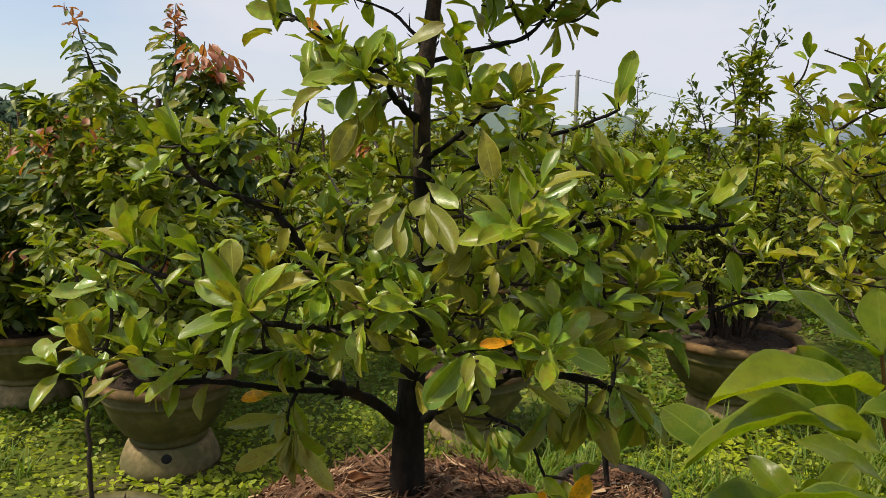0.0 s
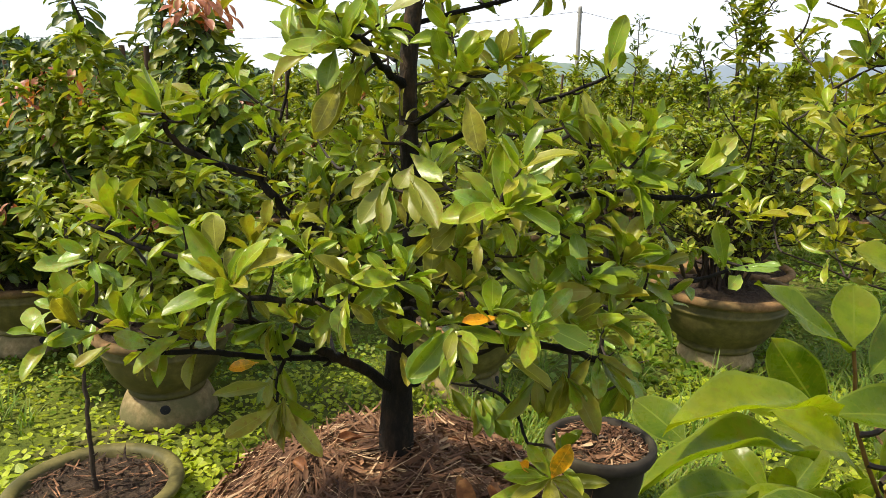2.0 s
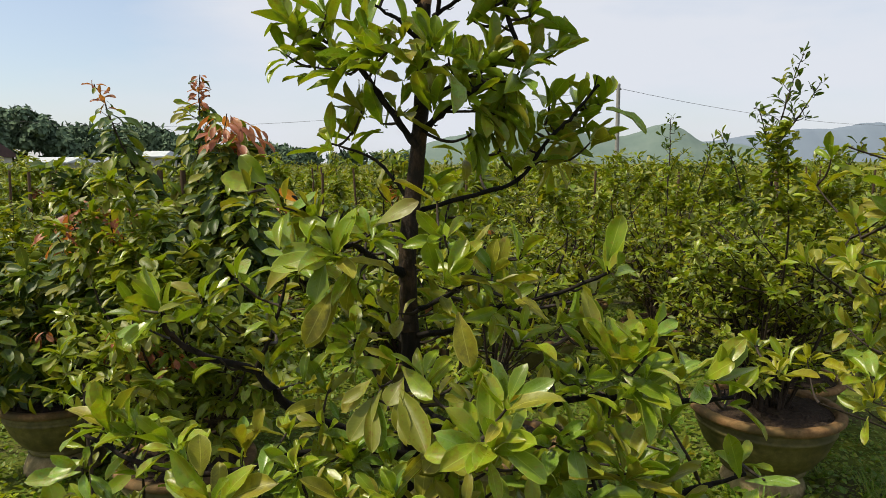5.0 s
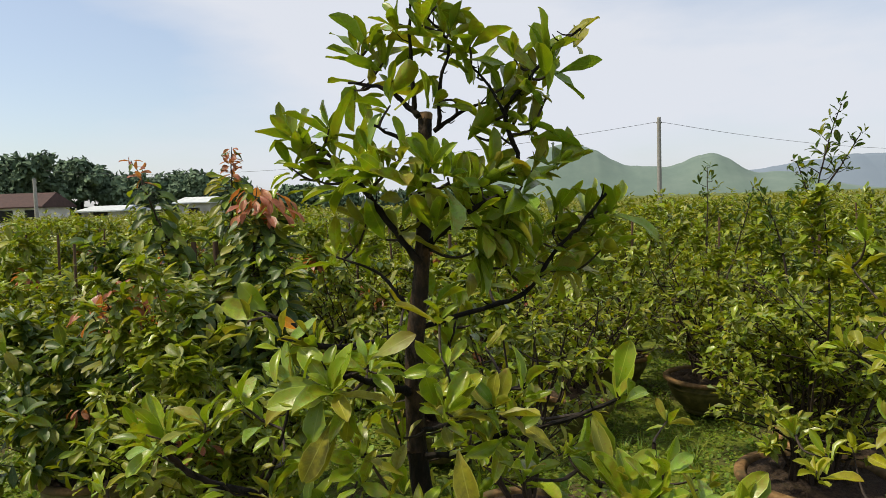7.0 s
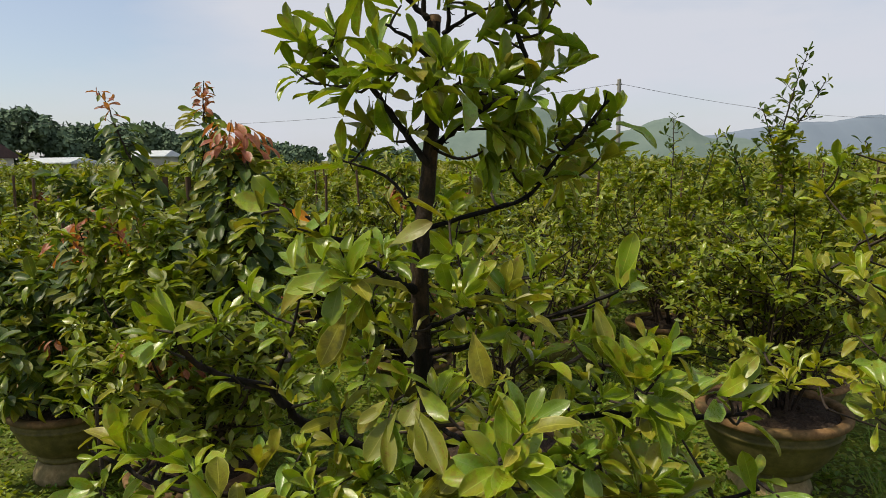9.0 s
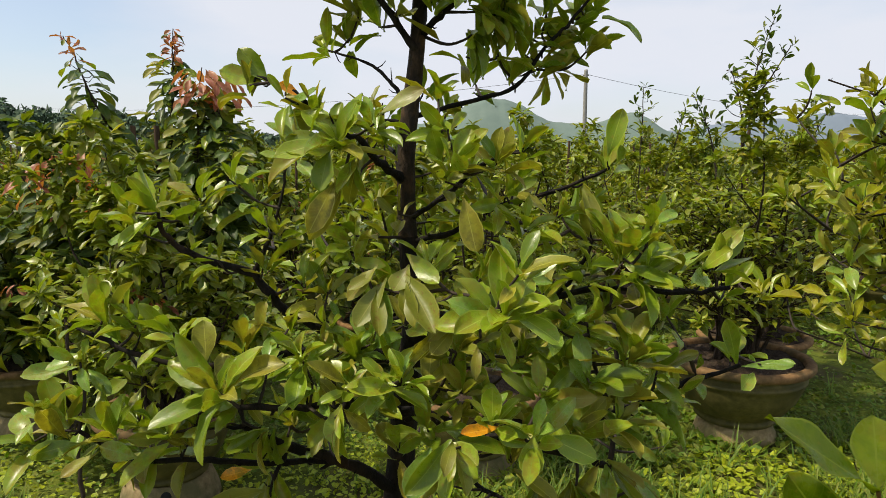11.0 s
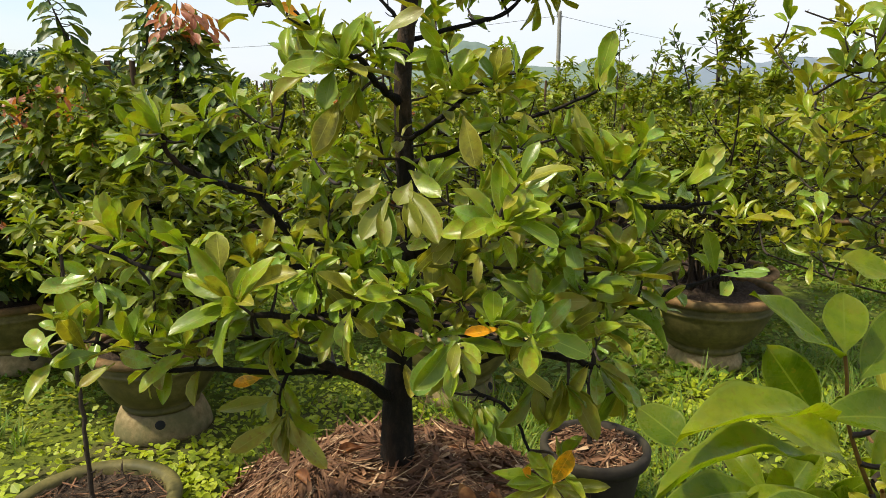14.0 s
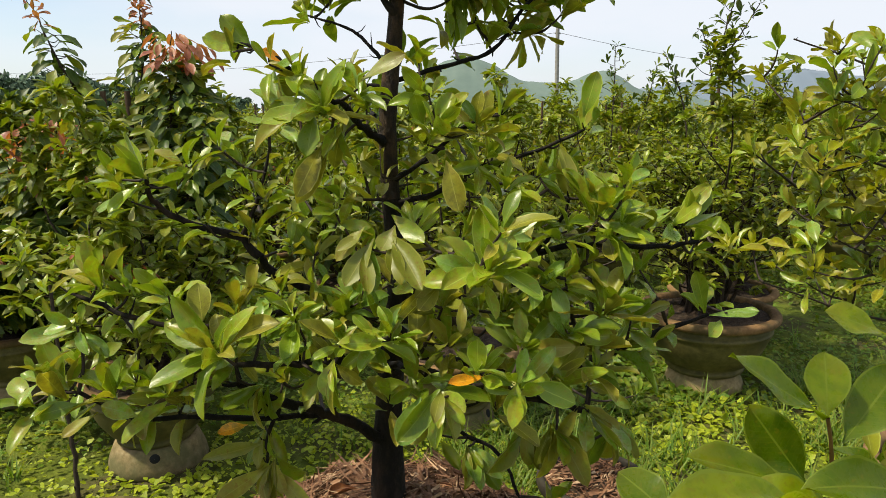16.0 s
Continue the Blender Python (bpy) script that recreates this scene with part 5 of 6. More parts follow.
def fallen_leaf(x, y, turn, size, tilt=0):
    z = float(mulch_height(np.array(x + 0.1), np.array(y - 1.5)))
    g = np.random.default_rng(int(abs(x * 1000 + y * 77)))
    v, q, u = leaf_arrays(np.array([[0, -size / 2, 0.004]]), np.array([[0, 1.0, 0.0]]), np.array([[0, 0, 1.0]]), size, size * 0.42, g.uniform(-1.2, 0.8), g.uniform(0.8, 1.6), FINE, np.array([g.uniform(0, 6)]))
    ob = new("fallen_leaf", mesh_np("fallen_leaf", v, q, u, [DRYLEAF]))
    gx = float(mulch_height(np.array(x + 0.12), np.array(y - 1.5)) - mulch_height(np.array(x + 0.08), np.array(y - 1.5))) / 0.04
    gy = float(mulch_height(np.array(x + 0.1), np.array(y - 1.48)) - mulch_height(np.array(x + 0.1), np.array(y - 1.52))) / 0.04
    ob.matrix_basis = pose(x, y, z + 0.024, math.degrees(math.atan(gy)) + tilt + g.uniform(-6, 12), -math.degrees(math.atan(gx)), turn)
    return tagged(ob, "dry brown curled leaf fallen on the straw mulch", "dry leaf", "fallen leaves")


for x, y, turn, size in ((0.10, 1.25, 70, 0.17), (0.05, 1.30, 120, 0.14), (0.17, 1.21, 10, 0.11), (-0.46, 1.24, 95, 0.17), (-0.43, 1.19, 60, 0.17), (-0.37, 1.16, 20, 0.14), (-0.33, 1.14, 0, 0.13), (-0.49, 1.30, 130, 0.14), (0.08, 1.19, 35, 0.13),
                         (0.23, 1.30, 150, 0.09), (-0.31, 1.45, 40, 0.07), (-0.22, 1.62, 110, 0.07), (0.26, 1.22, 100, 0.08), (-0.02, 1.18, 35, 0.08), (0.14, 1.33, 80, 0.11), (0.30, 1.36, 15, 0.08)):
    fallen_leaf(x, y, turn, size)


# ---- the smaller pots near it ----
dark = thing("potted_tree", (0.53, 2.09, 0.0), "thin young tree in a dark round pot with straw mulch", "potted tree", "young potted trees")
part("pot", tub_mesh, dark, "dark brown plain pot").scale.z = 1.13; part("soil", soil_tub, dark).location = (0, 0, 0.038)
young = Tree(dark, (0.53, 2.09, 0.8))
young.limb(0.010, 0.006, (0.515, 2.08, 0.28), (0.50, 2.08, 0.5), (0.52, 2.10, 0.8), (0.50, 2.12, 1.15), name="trunk")
for i in range(12):
    a, z = i * 2.4, 0.62 + 0.05 * i
    tip = (0.51 + 0.16 * math.cos(a), 2.1 + 0.16 * math.sin(a), z)
    young.attach(tip); young.rosette(*tip, 6, 0.075, "gobg"[i % 4])
young.grow(60)
straw_heap("straw_mulch", (0.53, 2.09, 0.0), 0.150, lambda x, y: 0.343 - 0.9 * (x * x + y * y), 800, 12, "loose straw mulch filling the dark pot", singly=120)

dish = thing("potted_sapling", (-1.14, 2.05, -0.005), "thin sapling in a low wide clay dish of dark soil", "potted sapling")
part("pot", dish_mesh, dish, "low olive-brown clay dish pot"); part("soil", soil_dish, dish, "dark soil littered with straw bits")
sap = Tree(dish, (-1.14, 2.05, 0.5))
sap.limb(0.0085, 0.005, (-1.13, 2.04, 0.12), (-1.135, 2.04, 0.3), (-1.14, 2.05, 0.5), (-1.15, 2.06, 0.75), (-1.16, 2.07, 1.02), name="stem", mat=TWIG)
for z, n, size, code in ((0.54, 4, 0.08, "g"), (0.58, 5, 0.09, "n"), (0.66, 3, 0.08, "g"), (0.74, 4, 0.08, "n"), (0.83, 4, 0.08, "l"), (0.92, 4, 0.075, "g"), (1.01, 5, 0.07, "l")):
    sap.rosette(-1.14 - 0.03 * (z - 0.3), 2.05, z, n, size, code, (0.26, 0.34))
sap.grow(60)


straw_heap("soil_litter", (-1.14, 2.05, 0.0), 0.222, lambda x, y: 0.152 - 0.3 * (x * x + y * y) + 0.004 * np.sin(x * 60) * np.sin(y * 50), 420, 14, "broken straw bits on damp dark soil of the dish pot", (SOIL, STRAW), 0.35)

# ---- the neighbour tree ----
near = thing("potted_tree", (1.90, 2.17, 0.0), "yellow-green leafy nursery tree in a clay pot", "potted tree", "leafy nursery trees")
bowl_pot(near)
side_tree = Tree(near, (1.55, 2.15, 1.1))
side_tree.limb(0.024, 0.010, (1.90, 2.17, 0.25), (1.87, 2.16, 0.6), (1.76, 2.16, 1.1), (1.68, 2.18, 1.6), (1.66, 2.2, 1.8), name="trunk")
gen = np.random.default_rng(21)
for i in range(16):
    z = 0.72 + 0.06 * i; a = i * 2.4 + 0.5; k = gen.uniform(0.28, 0.5) * (1.15 - 0.25 * z)
    side_tree.limb(0.0055, 0.0025, (1.92 - 0.14 * z, 2.16, z), (1.66 + math.cos(a) * k * 0.5, 2.14 + math.sin(a) * k * 0.5, z + 0.06), (1.49 + math.cos(a) * k, 2.12 + math.sin(a) * k, z + 0.18), mat=TWIG)
for i in range(84):
    z = gen.uniform(0.92, 1.72); a = gen.uniform(0, 6.283)
    reach = gen.uniform(0.1, 0.52) * (1.2 - 0.55 * max(z - 0.9, 0))
    tip = np.array([1.42 + math.cos(a) * reach, 2.08 + math.sin(a) * reach, z])
    side_tree.attach(tip)
    side_tree.rosette(*tip, int(gen.integers(5, 9)), 0.085, "hlhyohl"[i % 7])
for x, z, n, code in ((1.03, 1.42, 5, "l"), (1.08, 1.36, 5, "y"), (1.14, 1.38, 6, "l"), (1.16, 1.46, 6, "l"), (1.22, 1.39, 6, "l"), (1.14, 1.28, 6, "l"), (1.22, 1.26, 6, "y"), (1.06, 1.23, 5, "l"),
                      (1.28, 1.19, 6, "l"), (1.17, 1.16, 6, "y"), (1.26, 1.08, 6, "l"), (1.14, 1.64, 6, "l"), (1.19, 1.60, 6, "l"), (1.21, 1.68, 6, "l"), (1.25, 1.52, 6, "l"), (1.11, 1.13, 5, "l")):
    p = (x, 1.93 + 0.05 * math.sin(x * 40), z)
    side_tree.attach(p, 0.003); side_tree.rosette(*p, n, 0.09, code)
REACH = [(1.06, 2.00, 1.44), (1.17, 1.95, 1.44), (1.23, 2.00, 1.66), (1.26, 1.95, 1.70), (1.15, 2.00, 1.29), (1.18, 1.95, 1.34), (1.24, 1.90, 1.31), (1.11, 2.05, 1.11), (1.26, 1.95, 1.15), (1.30, 1.90, 1.04), (1.18, 2.00, 1.19), (1.26, 1.90, 1.48), (1.14, 2.05, 1.36), (1.25, 1.95, 1.57), (1.30, 1.90, 1.21), (1.22, 2.00, 1.06), (1.21, 2.04, 1.56), (1.18, 2.04, 1.58), (1.53, 2.17, 1.08), (1.21, 2.00, 1.29), (1.15, 1.98, 1.55), (1.55, 2.18, 1.05), (1.34, 2.01, 1.50), (1.46, 2.20, 1.12), (1.42, 2.11, 1.57), (1.30, 1.96, 1.31), (1.38, 2.23, 1.57), (1.39, 2.01, 1.28)]
for i, p in enumerate(REACH):
    side_tree.attach(p, 0.003); side_tree.rosette(*p, 6, 0.09, "hhlhyo"[i % 6])
side_tree.grow(290)

straw_heap("straw_mulch", (1.90, 2.17, 0.0), 0.30, lambda x, y: 0.31 - 0.5 * (x * x + y * y), 1500, 15, "loose straw mulch in the clay pot of the leafy tree")

# ---- the shrub close to the path ----
close = thing("potted_shrub", (0.95, 1.0, 0.0), "fresh light-green large-leaved shrub close to the path", "potted shrub")
part("pot", tub_mesh, close, "dark brown plain pot"); part("soil", soil_tub, close)
fresh = Tree(close, (0.62, 0.86, 0.9))
fresh.shape = SMOOTH
fresh.limb(0.004, 0.002, (0.95, 1.0, 0.28), (0.74, 0.86, 0.7), (0.52, 0.74, 1.04), (0.452, 0.688, 1.20), name="stem", mat=SHOOT, twigs=False)
fresh.limb(0.0038, 0.002, (0.93, 0.99, 0.28), (0.66, 0.72, 0.7), (0.44, 0.55, 1.0), (0.36, 0.47, 1.17), name="stem", mat=SHOOT, twigs=False)
FRESH_LOW = [
    (0.58, 0.80, 0.98, 5, 0.13), (0.66, 0.84, 1.04, 5, 0.13), (0.42, 0.84, 0.82, 5, 0.12), (0.54, 0.86, 0.86, 6, 0.13),
    (0.70, 0.90, 0.92, 6, 0.13), (0.48, 0.92, 0.74, 5, 0.12), (0.62, 0.92, 0.76, 6, 0.13), (0.76, 0.94, 0.82, 6, 0.13),
    (0.74, 0.88, 1.02, 5, 0.13), (0.64, 0.98, 0.66, 6, 0.12), (0.52, 0.80, 0.94, 5, 0.12),
]
FRESH_HIGH = [
    (0.47, 0.78, 0.90, 5, 0.12), (0.60, 0.76, 0.90, 5, 0.12), (0.52, 0.68, 1.00, 5, 0.10), (0.57, 0.71, 1.06, 5, 0.10),
    (0.60, 0.69, 0.95, 5, 0.11), (0.45, 0.68, 0.90, 5, 0.10), (0.66, 0.75, 1.12, 5, 0.10), (0.54, 0.73, 1.12, 4, 0.10),
    (0.42, 0.74, 0.98, 4, 0.10),
]
for x, y, z, n, size in FRESH_LOW + FRESH_HIGH:
    fresh.attach((x, y, z), 0.004); fresh.rosette(x, y, z, n, size, "m", (0.36, 0.46))


def fresh_lone(lone):
    lone("m", (0.452, 0.688, 1.200), (0.346, 0.707, 1.262), 0.047, (0, -0.4, 0.9))
    lone("m", (0.452, 0.688, 1.200), (0.459, 0.717, 1.265), 0.047, (0, -0.85, 0.45))
    lone("m", (0.472, 0.690, 1.170), (0.552, 0.720, 1.247), 0.058, (-0.2, -0.75, 0.6))
    lone("m", (0.440, 0.700, 1.111), (0.312, 0.711, 1.149), 0.047, (0, -0.3, 0.9))
    lone("m", (0.455, 0.720, 1.102), (0.388, 0.740, 1.194), 0.056, (-0.4, -0.6, 0.6))
    lone("m", (0.279, 0.660, 1.103), (0.233, 0.702, 1.138), 0.052, (0.25, -0.65, 0.7))
    lone("m", (0.317, 0.470, 1.236), (0.177, 0.430, 1.230), 0.039, (0, 0.12, 1), 0.7)
    lone("m", (0.298, 0.460, 1.202), (0.157, 0.415, 1.205), 0.039, (0, 0.12, 1), 0.9)
    lone("m", (0.365, 0.520, 1.126), (0.219, 0.480, 1.123), 0.038, (0.3, 0.69, 1.05), 0.4)
    lone("m", (0.395, 0.720, 1.011), (0.254, 0.680, 1.008), 0.043, (0.34, -0.21, 1.18), 0.8)
    lone("m", (0.387, 0.740, 0.977), (0.255, 0.700, 0.918), 0.056, (0.1, -0.5, 0.8))
    lone("m", (0.286, 0.600, 0.958), (0.134, 0.560, 0.984), 0.048, (-0.29, -0.5, 0.55), 0.7)
    lone("m", (0.483, 0.680, 0.994), (0.349, 0.660, 1.002), 0.047, (-0.05, -0.4, 1.02), 0.5)
    lone("m", (0.446, 0.700, 1.027), (0.345, 0.680, 0.973), 0.054, (-0.4, -0.17, 0.65), 0.8)
    lone("m", (0.464, 0.660, 1.033), (0.355, 0.620, 1.038), 0.049, (-0.15, -0.76, 0.57), 0.6)
    lone("m", (0.521, 0.720, 0.908), (0.418, 0.700, 0.956), 0.045, (0.33, -0.2, 0.91), 0.3)
    lone("m", (0.506, 0.620, 1.149), (0.381, 0.600, 1.166), 0.049, (0.31, -0.37, 0.77), 0.7)
    lone("m", (0.427, 0.620, 1.116), (0.348, 0.640, 1.149), 0.046, (-0.18, -0.54, 1.27), 0.7)
    lone("m", (0.580, 0.800, 1.255), (0.515, 0.820, 1.282), 0.045, (0, -0.5, 0.8))


fresh_lone(fresh.lone)
fresh.grow(150)


# ---- the rows of shrubs ----
left_shrub = shrub_arrays(31, 0.82, 0.60, 13, 3600, 0.085, [("n", 0.44), ("g", 0.24), ("l", 0.18), ("o", 0.10), ("h", 0.04)], base_r=0.06, singly=280, turn=0.3)
pot_stand(-1.25, 2.92, 0.98, 0.2)
low_shrub = potted_shrub((-1.25, 2.92, 0.110), left_shrub, "low bushy shrub in a clay bowl pot on a concrete stand", 0.3, 0, wide=0.83)
mid_shrub = shrub_arrays(32, 1.0, 0.5, 9, 1900, 0.07, MIXED, base_r=0.05, singly=240, turn=1.3)
pot_stand(0.10, 3.25, 0.9, 1.0)
potted_shrub((0.10, 3.25, 0.10), mid_shrub, "bushy green shrub in a clay bowl pot on a concrete stand", 1.3, 0)
right_shrub = shrub_arrays(33, 1.02, 0.70, 22, 6000, 0.062, MIXED, base_r=0.16, low=0.27, fan=0.6, singly=280, turn=0.9, droop=-0.15)
pot_stand(1.53, 3.72, 0.8, 2.0)
potted_shrub((1.53, 3.72, 0.088), right_shrub, "many-stemmed small-leaved shrub in a wide clay bowl on a stand", 0.9, 0, wide=1.06, tall=1.15)

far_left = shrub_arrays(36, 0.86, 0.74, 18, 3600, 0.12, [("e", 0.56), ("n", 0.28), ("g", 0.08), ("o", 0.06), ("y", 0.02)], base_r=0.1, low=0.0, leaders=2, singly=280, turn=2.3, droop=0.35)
pot_stand(-2.33, 3.68, 0.9, 0.7)
potted_shrub((-2.33, 3.68, 0.10), far_left, "bushy dark shrub in a clay bowl pot on a concrete stand", 2.3, 0)

red = thing("potted_shrub", (-1.72, 3.85, 0.02), "tall dark shrub with red new shoots tied to stakes", "potted shrub", "red-shoot shrubs")
bowl_pot(red)
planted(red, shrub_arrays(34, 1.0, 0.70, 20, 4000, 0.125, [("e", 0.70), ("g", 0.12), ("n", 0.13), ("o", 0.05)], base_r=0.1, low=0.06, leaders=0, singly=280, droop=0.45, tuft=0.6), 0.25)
for dx, dy in ((-0.08, 0.05), (0.05, 0.06)):
    ob = part("stake", STAKE_MESH, red, "weathered wooden stake"); ob.location = (dx, dy, 0.24); ob.scale = (1.35, 1.35, 1.035)
shoots = Tree(red, (-1.72, 3.85, 1.4))


def leafy_shoot(grown, points, from_z, size, step, per, tints, red_from=9.0, droop=0.35, r=0.009, wide=0.0, small=0.6):
    """A shoot with large leaves set singly along it, shorter towards the tip; new red leaves hang near the tip."""
    line = grown.limb(r, 0.0025, *points, mat=TWIG, twigs=False) + np.array(grown.owner.location)
    top, turn = line[-1][2], rng.uniform(0, 6.28)
    for z in np.arange(from_z, top, step):
        p = np.array([np.interp(z, line[:, 2], line[:, k]) for k in range(3)])
        young = max(0.0, 1 - (top - z) / max(top - from_z, 0.1))
        for j in range(per):
            turn += 2.4 + rng.normal(0, 0.25)
            out = np.array([math.cos(turn), math.sin(turn), 0])
            new_growth = z > red_from
            way = out * (rng.uniform(0.5, 1.5) if new_growth else 1) + np.array([0, 0, (-rng.uniform(0.2, 1.3) if new_growth else 0.35 - droop * 2 * rng.uniform(0.4, 1.3)) + 0.5 * young * (not new_growth)])
            ln = size * (1 - 0.28 * young) * rng.uniform(0.75, 1.15)
            start = p + out * (0.012 + (wide * rng.uniform(0, 1) if new_growth else 0))
            if new_growth:
                ln *= small
                if not wide:
                    way[2] = rng.uniform(-0.9, 0.9)
            if per > 1 and not new_growth:
                reach = rng.uniform(0.0, 1.1) * size * (1.15 - young)
                start = p + out * reach + np.array([0, 0, reach * 0.25])
                if reach > 0.03:
                    grown.twig(p, start, 0.003)
            grown.leaf("k" if new_growth and rng.uniform() < 0.85 else tints[int(rng.integers(0, len(tints)))], start, way, out * (0.9 if new_growth else 0.3) + np.array([0, -0.35, 0.8]) + rng.normal(0, 0.25, 3),
                       ln, ln * rng.uniform(0.34, 0.44), rng.uniform(0.2, 0.9), rng.uniform(0.2, 0.6))


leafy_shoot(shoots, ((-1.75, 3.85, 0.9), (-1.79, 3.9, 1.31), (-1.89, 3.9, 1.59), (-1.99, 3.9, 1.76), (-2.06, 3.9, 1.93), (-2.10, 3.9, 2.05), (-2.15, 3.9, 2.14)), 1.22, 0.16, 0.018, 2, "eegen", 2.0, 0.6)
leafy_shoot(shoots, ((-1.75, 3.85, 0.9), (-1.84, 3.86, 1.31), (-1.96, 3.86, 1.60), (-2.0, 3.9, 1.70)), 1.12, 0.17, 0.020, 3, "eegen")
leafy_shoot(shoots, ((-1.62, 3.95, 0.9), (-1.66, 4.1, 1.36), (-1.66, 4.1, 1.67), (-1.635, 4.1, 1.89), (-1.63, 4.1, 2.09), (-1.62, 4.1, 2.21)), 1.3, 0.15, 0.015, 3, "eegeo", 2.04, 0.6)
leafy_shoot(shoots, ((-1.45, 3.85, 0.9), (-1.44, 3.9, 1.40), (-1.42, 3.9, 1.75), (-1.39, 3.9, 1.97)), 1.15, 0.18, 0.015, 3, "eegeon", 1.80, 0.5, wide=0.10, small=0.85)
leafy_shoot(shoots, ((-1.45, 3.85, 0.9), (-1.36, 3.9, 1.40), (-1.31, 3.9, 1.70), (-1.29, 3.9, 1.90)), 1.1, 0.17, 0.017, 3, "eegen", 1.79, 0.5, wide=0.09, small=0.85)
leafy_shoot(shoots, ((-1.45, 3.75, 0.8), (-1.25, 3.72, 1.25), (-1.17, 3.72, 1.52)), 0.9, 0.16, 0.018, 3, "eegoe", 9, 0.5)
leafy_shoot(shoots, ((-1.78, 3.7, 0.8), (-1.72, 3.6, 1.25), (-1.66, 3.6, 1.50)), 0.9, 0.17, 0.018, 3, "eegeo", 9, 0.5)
for x, z in ((-1.82, 1.44), (-1.96, 1.47), (-1.68, 1.40), (-1.90, 1.54), (-1.74, 1.55), (-2.06, 1.42), (-1.86, 1.36)):
    leafy_shoot(shoots, ((-1.80, 3.55, 0.7), (x * 0.5 - 0.9, 3.35, z - 0.3), (x * 0.94, 3.1, z)), z - 0.45, 0.14, 0.022, 2, "eegno", z - 0.15, 0.45, 0.006, wide=0.05, small=0.8)
for x, z in ((-1.735, 0.90), (-2.11, 0.92), (-1.60, 0.80)):
    leafy_shoot(shoots, ((-1.80, 3.6, 0.5), (x, 3.3, z - 0.1), (x * 0.94, 3.1, z)), z - 0.12, 0.12, 0.022, 2, "engo", z - 0.08, 0.3, 0.005, wide=0.03, small=0.75)
shoots.grow(290)
ruddy = Tree(low_shrub, (-1.25, 2.92, 0.9))
for x, y, z in ((-1.34, 2.60, 1.05), (-1.25, 2.62, 1.00), (-1.12, 2.58, 0.96), (-1.40, 2.66, 0.98)):
    tip = low_shrub.location + Matrix.Rotation(-0.3, 3, "Z") @ (Vector((x, y, z)) - low_shrub.location)
    leafy_shoot(ruddy, ((-1.25, 2.90, 0.6), (tip.x * 0.5 - 0.625, tip.y * 0.5 + 1.46, z - 0.15), tuple(tip)), z - 0.18, 0.11, 0.022, 2, "ngo", z - 0.10, 0.3, 0.005, wide=0.04, small=0.8)
ruddy.grow(80)

tall = thing("potted_shrub", (1.98, 4.62, 0.02), "tall sparse shrub with a pale stake and one long shoot", "potted shrub", "nursery shrubs")
bowl_pot(tall)
planted(tall, shrub_arrays(35, 1.12, 0.66, 16, 3400, 0.066, MIXED, base_r=0.14, singly=200), 0.25)
ob = part("stake", STAKE_MESH, tall, "weathered wooden stake"); ob.location = (-0.12, -0.03, 0.24); ob.scale = (0.85, 0.85, 1.2)
def long_shoots(owner, shoots):
    """Upright leafy shoots above a shrub, each with short side twigs."""
    grown = Tree(owner, tuple(owner.location + Vector((0, 0, 1.6))))
    for points, from_z, side in shoots:
        line = grown.limb(0.007, 0.0025, *points, mat=TWIG, twigs=False) + np.array(owner.location)
        top = line[-1][2]
        for i, z in enumerate(np.arange(from_z, top + 0.01, 0.042)):
            p = line[np.abs(line[:, 2] - z).argmin()]
            a = i * 2.4
            tip = p + np.array([math.cos(a), 0.7 * math.sin(a), 0.5]) * (0.02 + side * (top - z) / (top - from_z))
            grown.twig(p, tip, 0.0028)
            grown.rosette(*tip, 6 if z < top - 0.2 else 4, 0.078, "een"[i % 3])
    grown.grow(140)


long_shoots(tall, [(((1.85, 4.62, 1.2), (1.842, 4.62, 1.61), (1.86, 4.62, 1.86), (1.898, 4.62, 2.053), (1.94, 4.62, 2.21), (1.99, 4.62, 2.355)), 1.55, 0.15),
                   (((1.84, 4.62, 1.5), (1.80, 4.60, 1.80), (1.73, 4.60, 2.02)), 1.75, 0.05), (((1.86, 4.62, 1.8), (1.98, 4.60, 1.98), (2.09, 4.60, 2.17)), 1.95, 0.04),
                   (((1.70, 4.6, 1.2), (1.63, 4.62, 1.6), (1.52, 4.62, 1.86)), 1.4, 0.05), (((2.1, 4.6, 1.2), (2.22, 4.62, 1.5), (2.38, 4.62, 1.80)), 1.4, 0.05)])
second = thing("potted_shrub", (1.56, 6.12, 0.02), "bushy green shrub with upright shoots in a clay bowl pot", "potted shrub", "nursery shrubs")
bowl_pot(second)
planted(second, shrub_arrays(37, 1.15, 0.62, 14, 1800, 0.085, MIXED, base_r=0.14), 0.25)
long_shoots(second, [(((1.56, 6.15, 1.2), (1.58, 6.2, 1.6), (1.585, 6.2, 1.85), (1.58, 6.2, 2.06)), 1.5, 0.16), (((1.70, 6.1, 1.1), (1.82, 6.1, 1.5), (1.92, 6.1, 1.88)), 1.4, 0.06)])

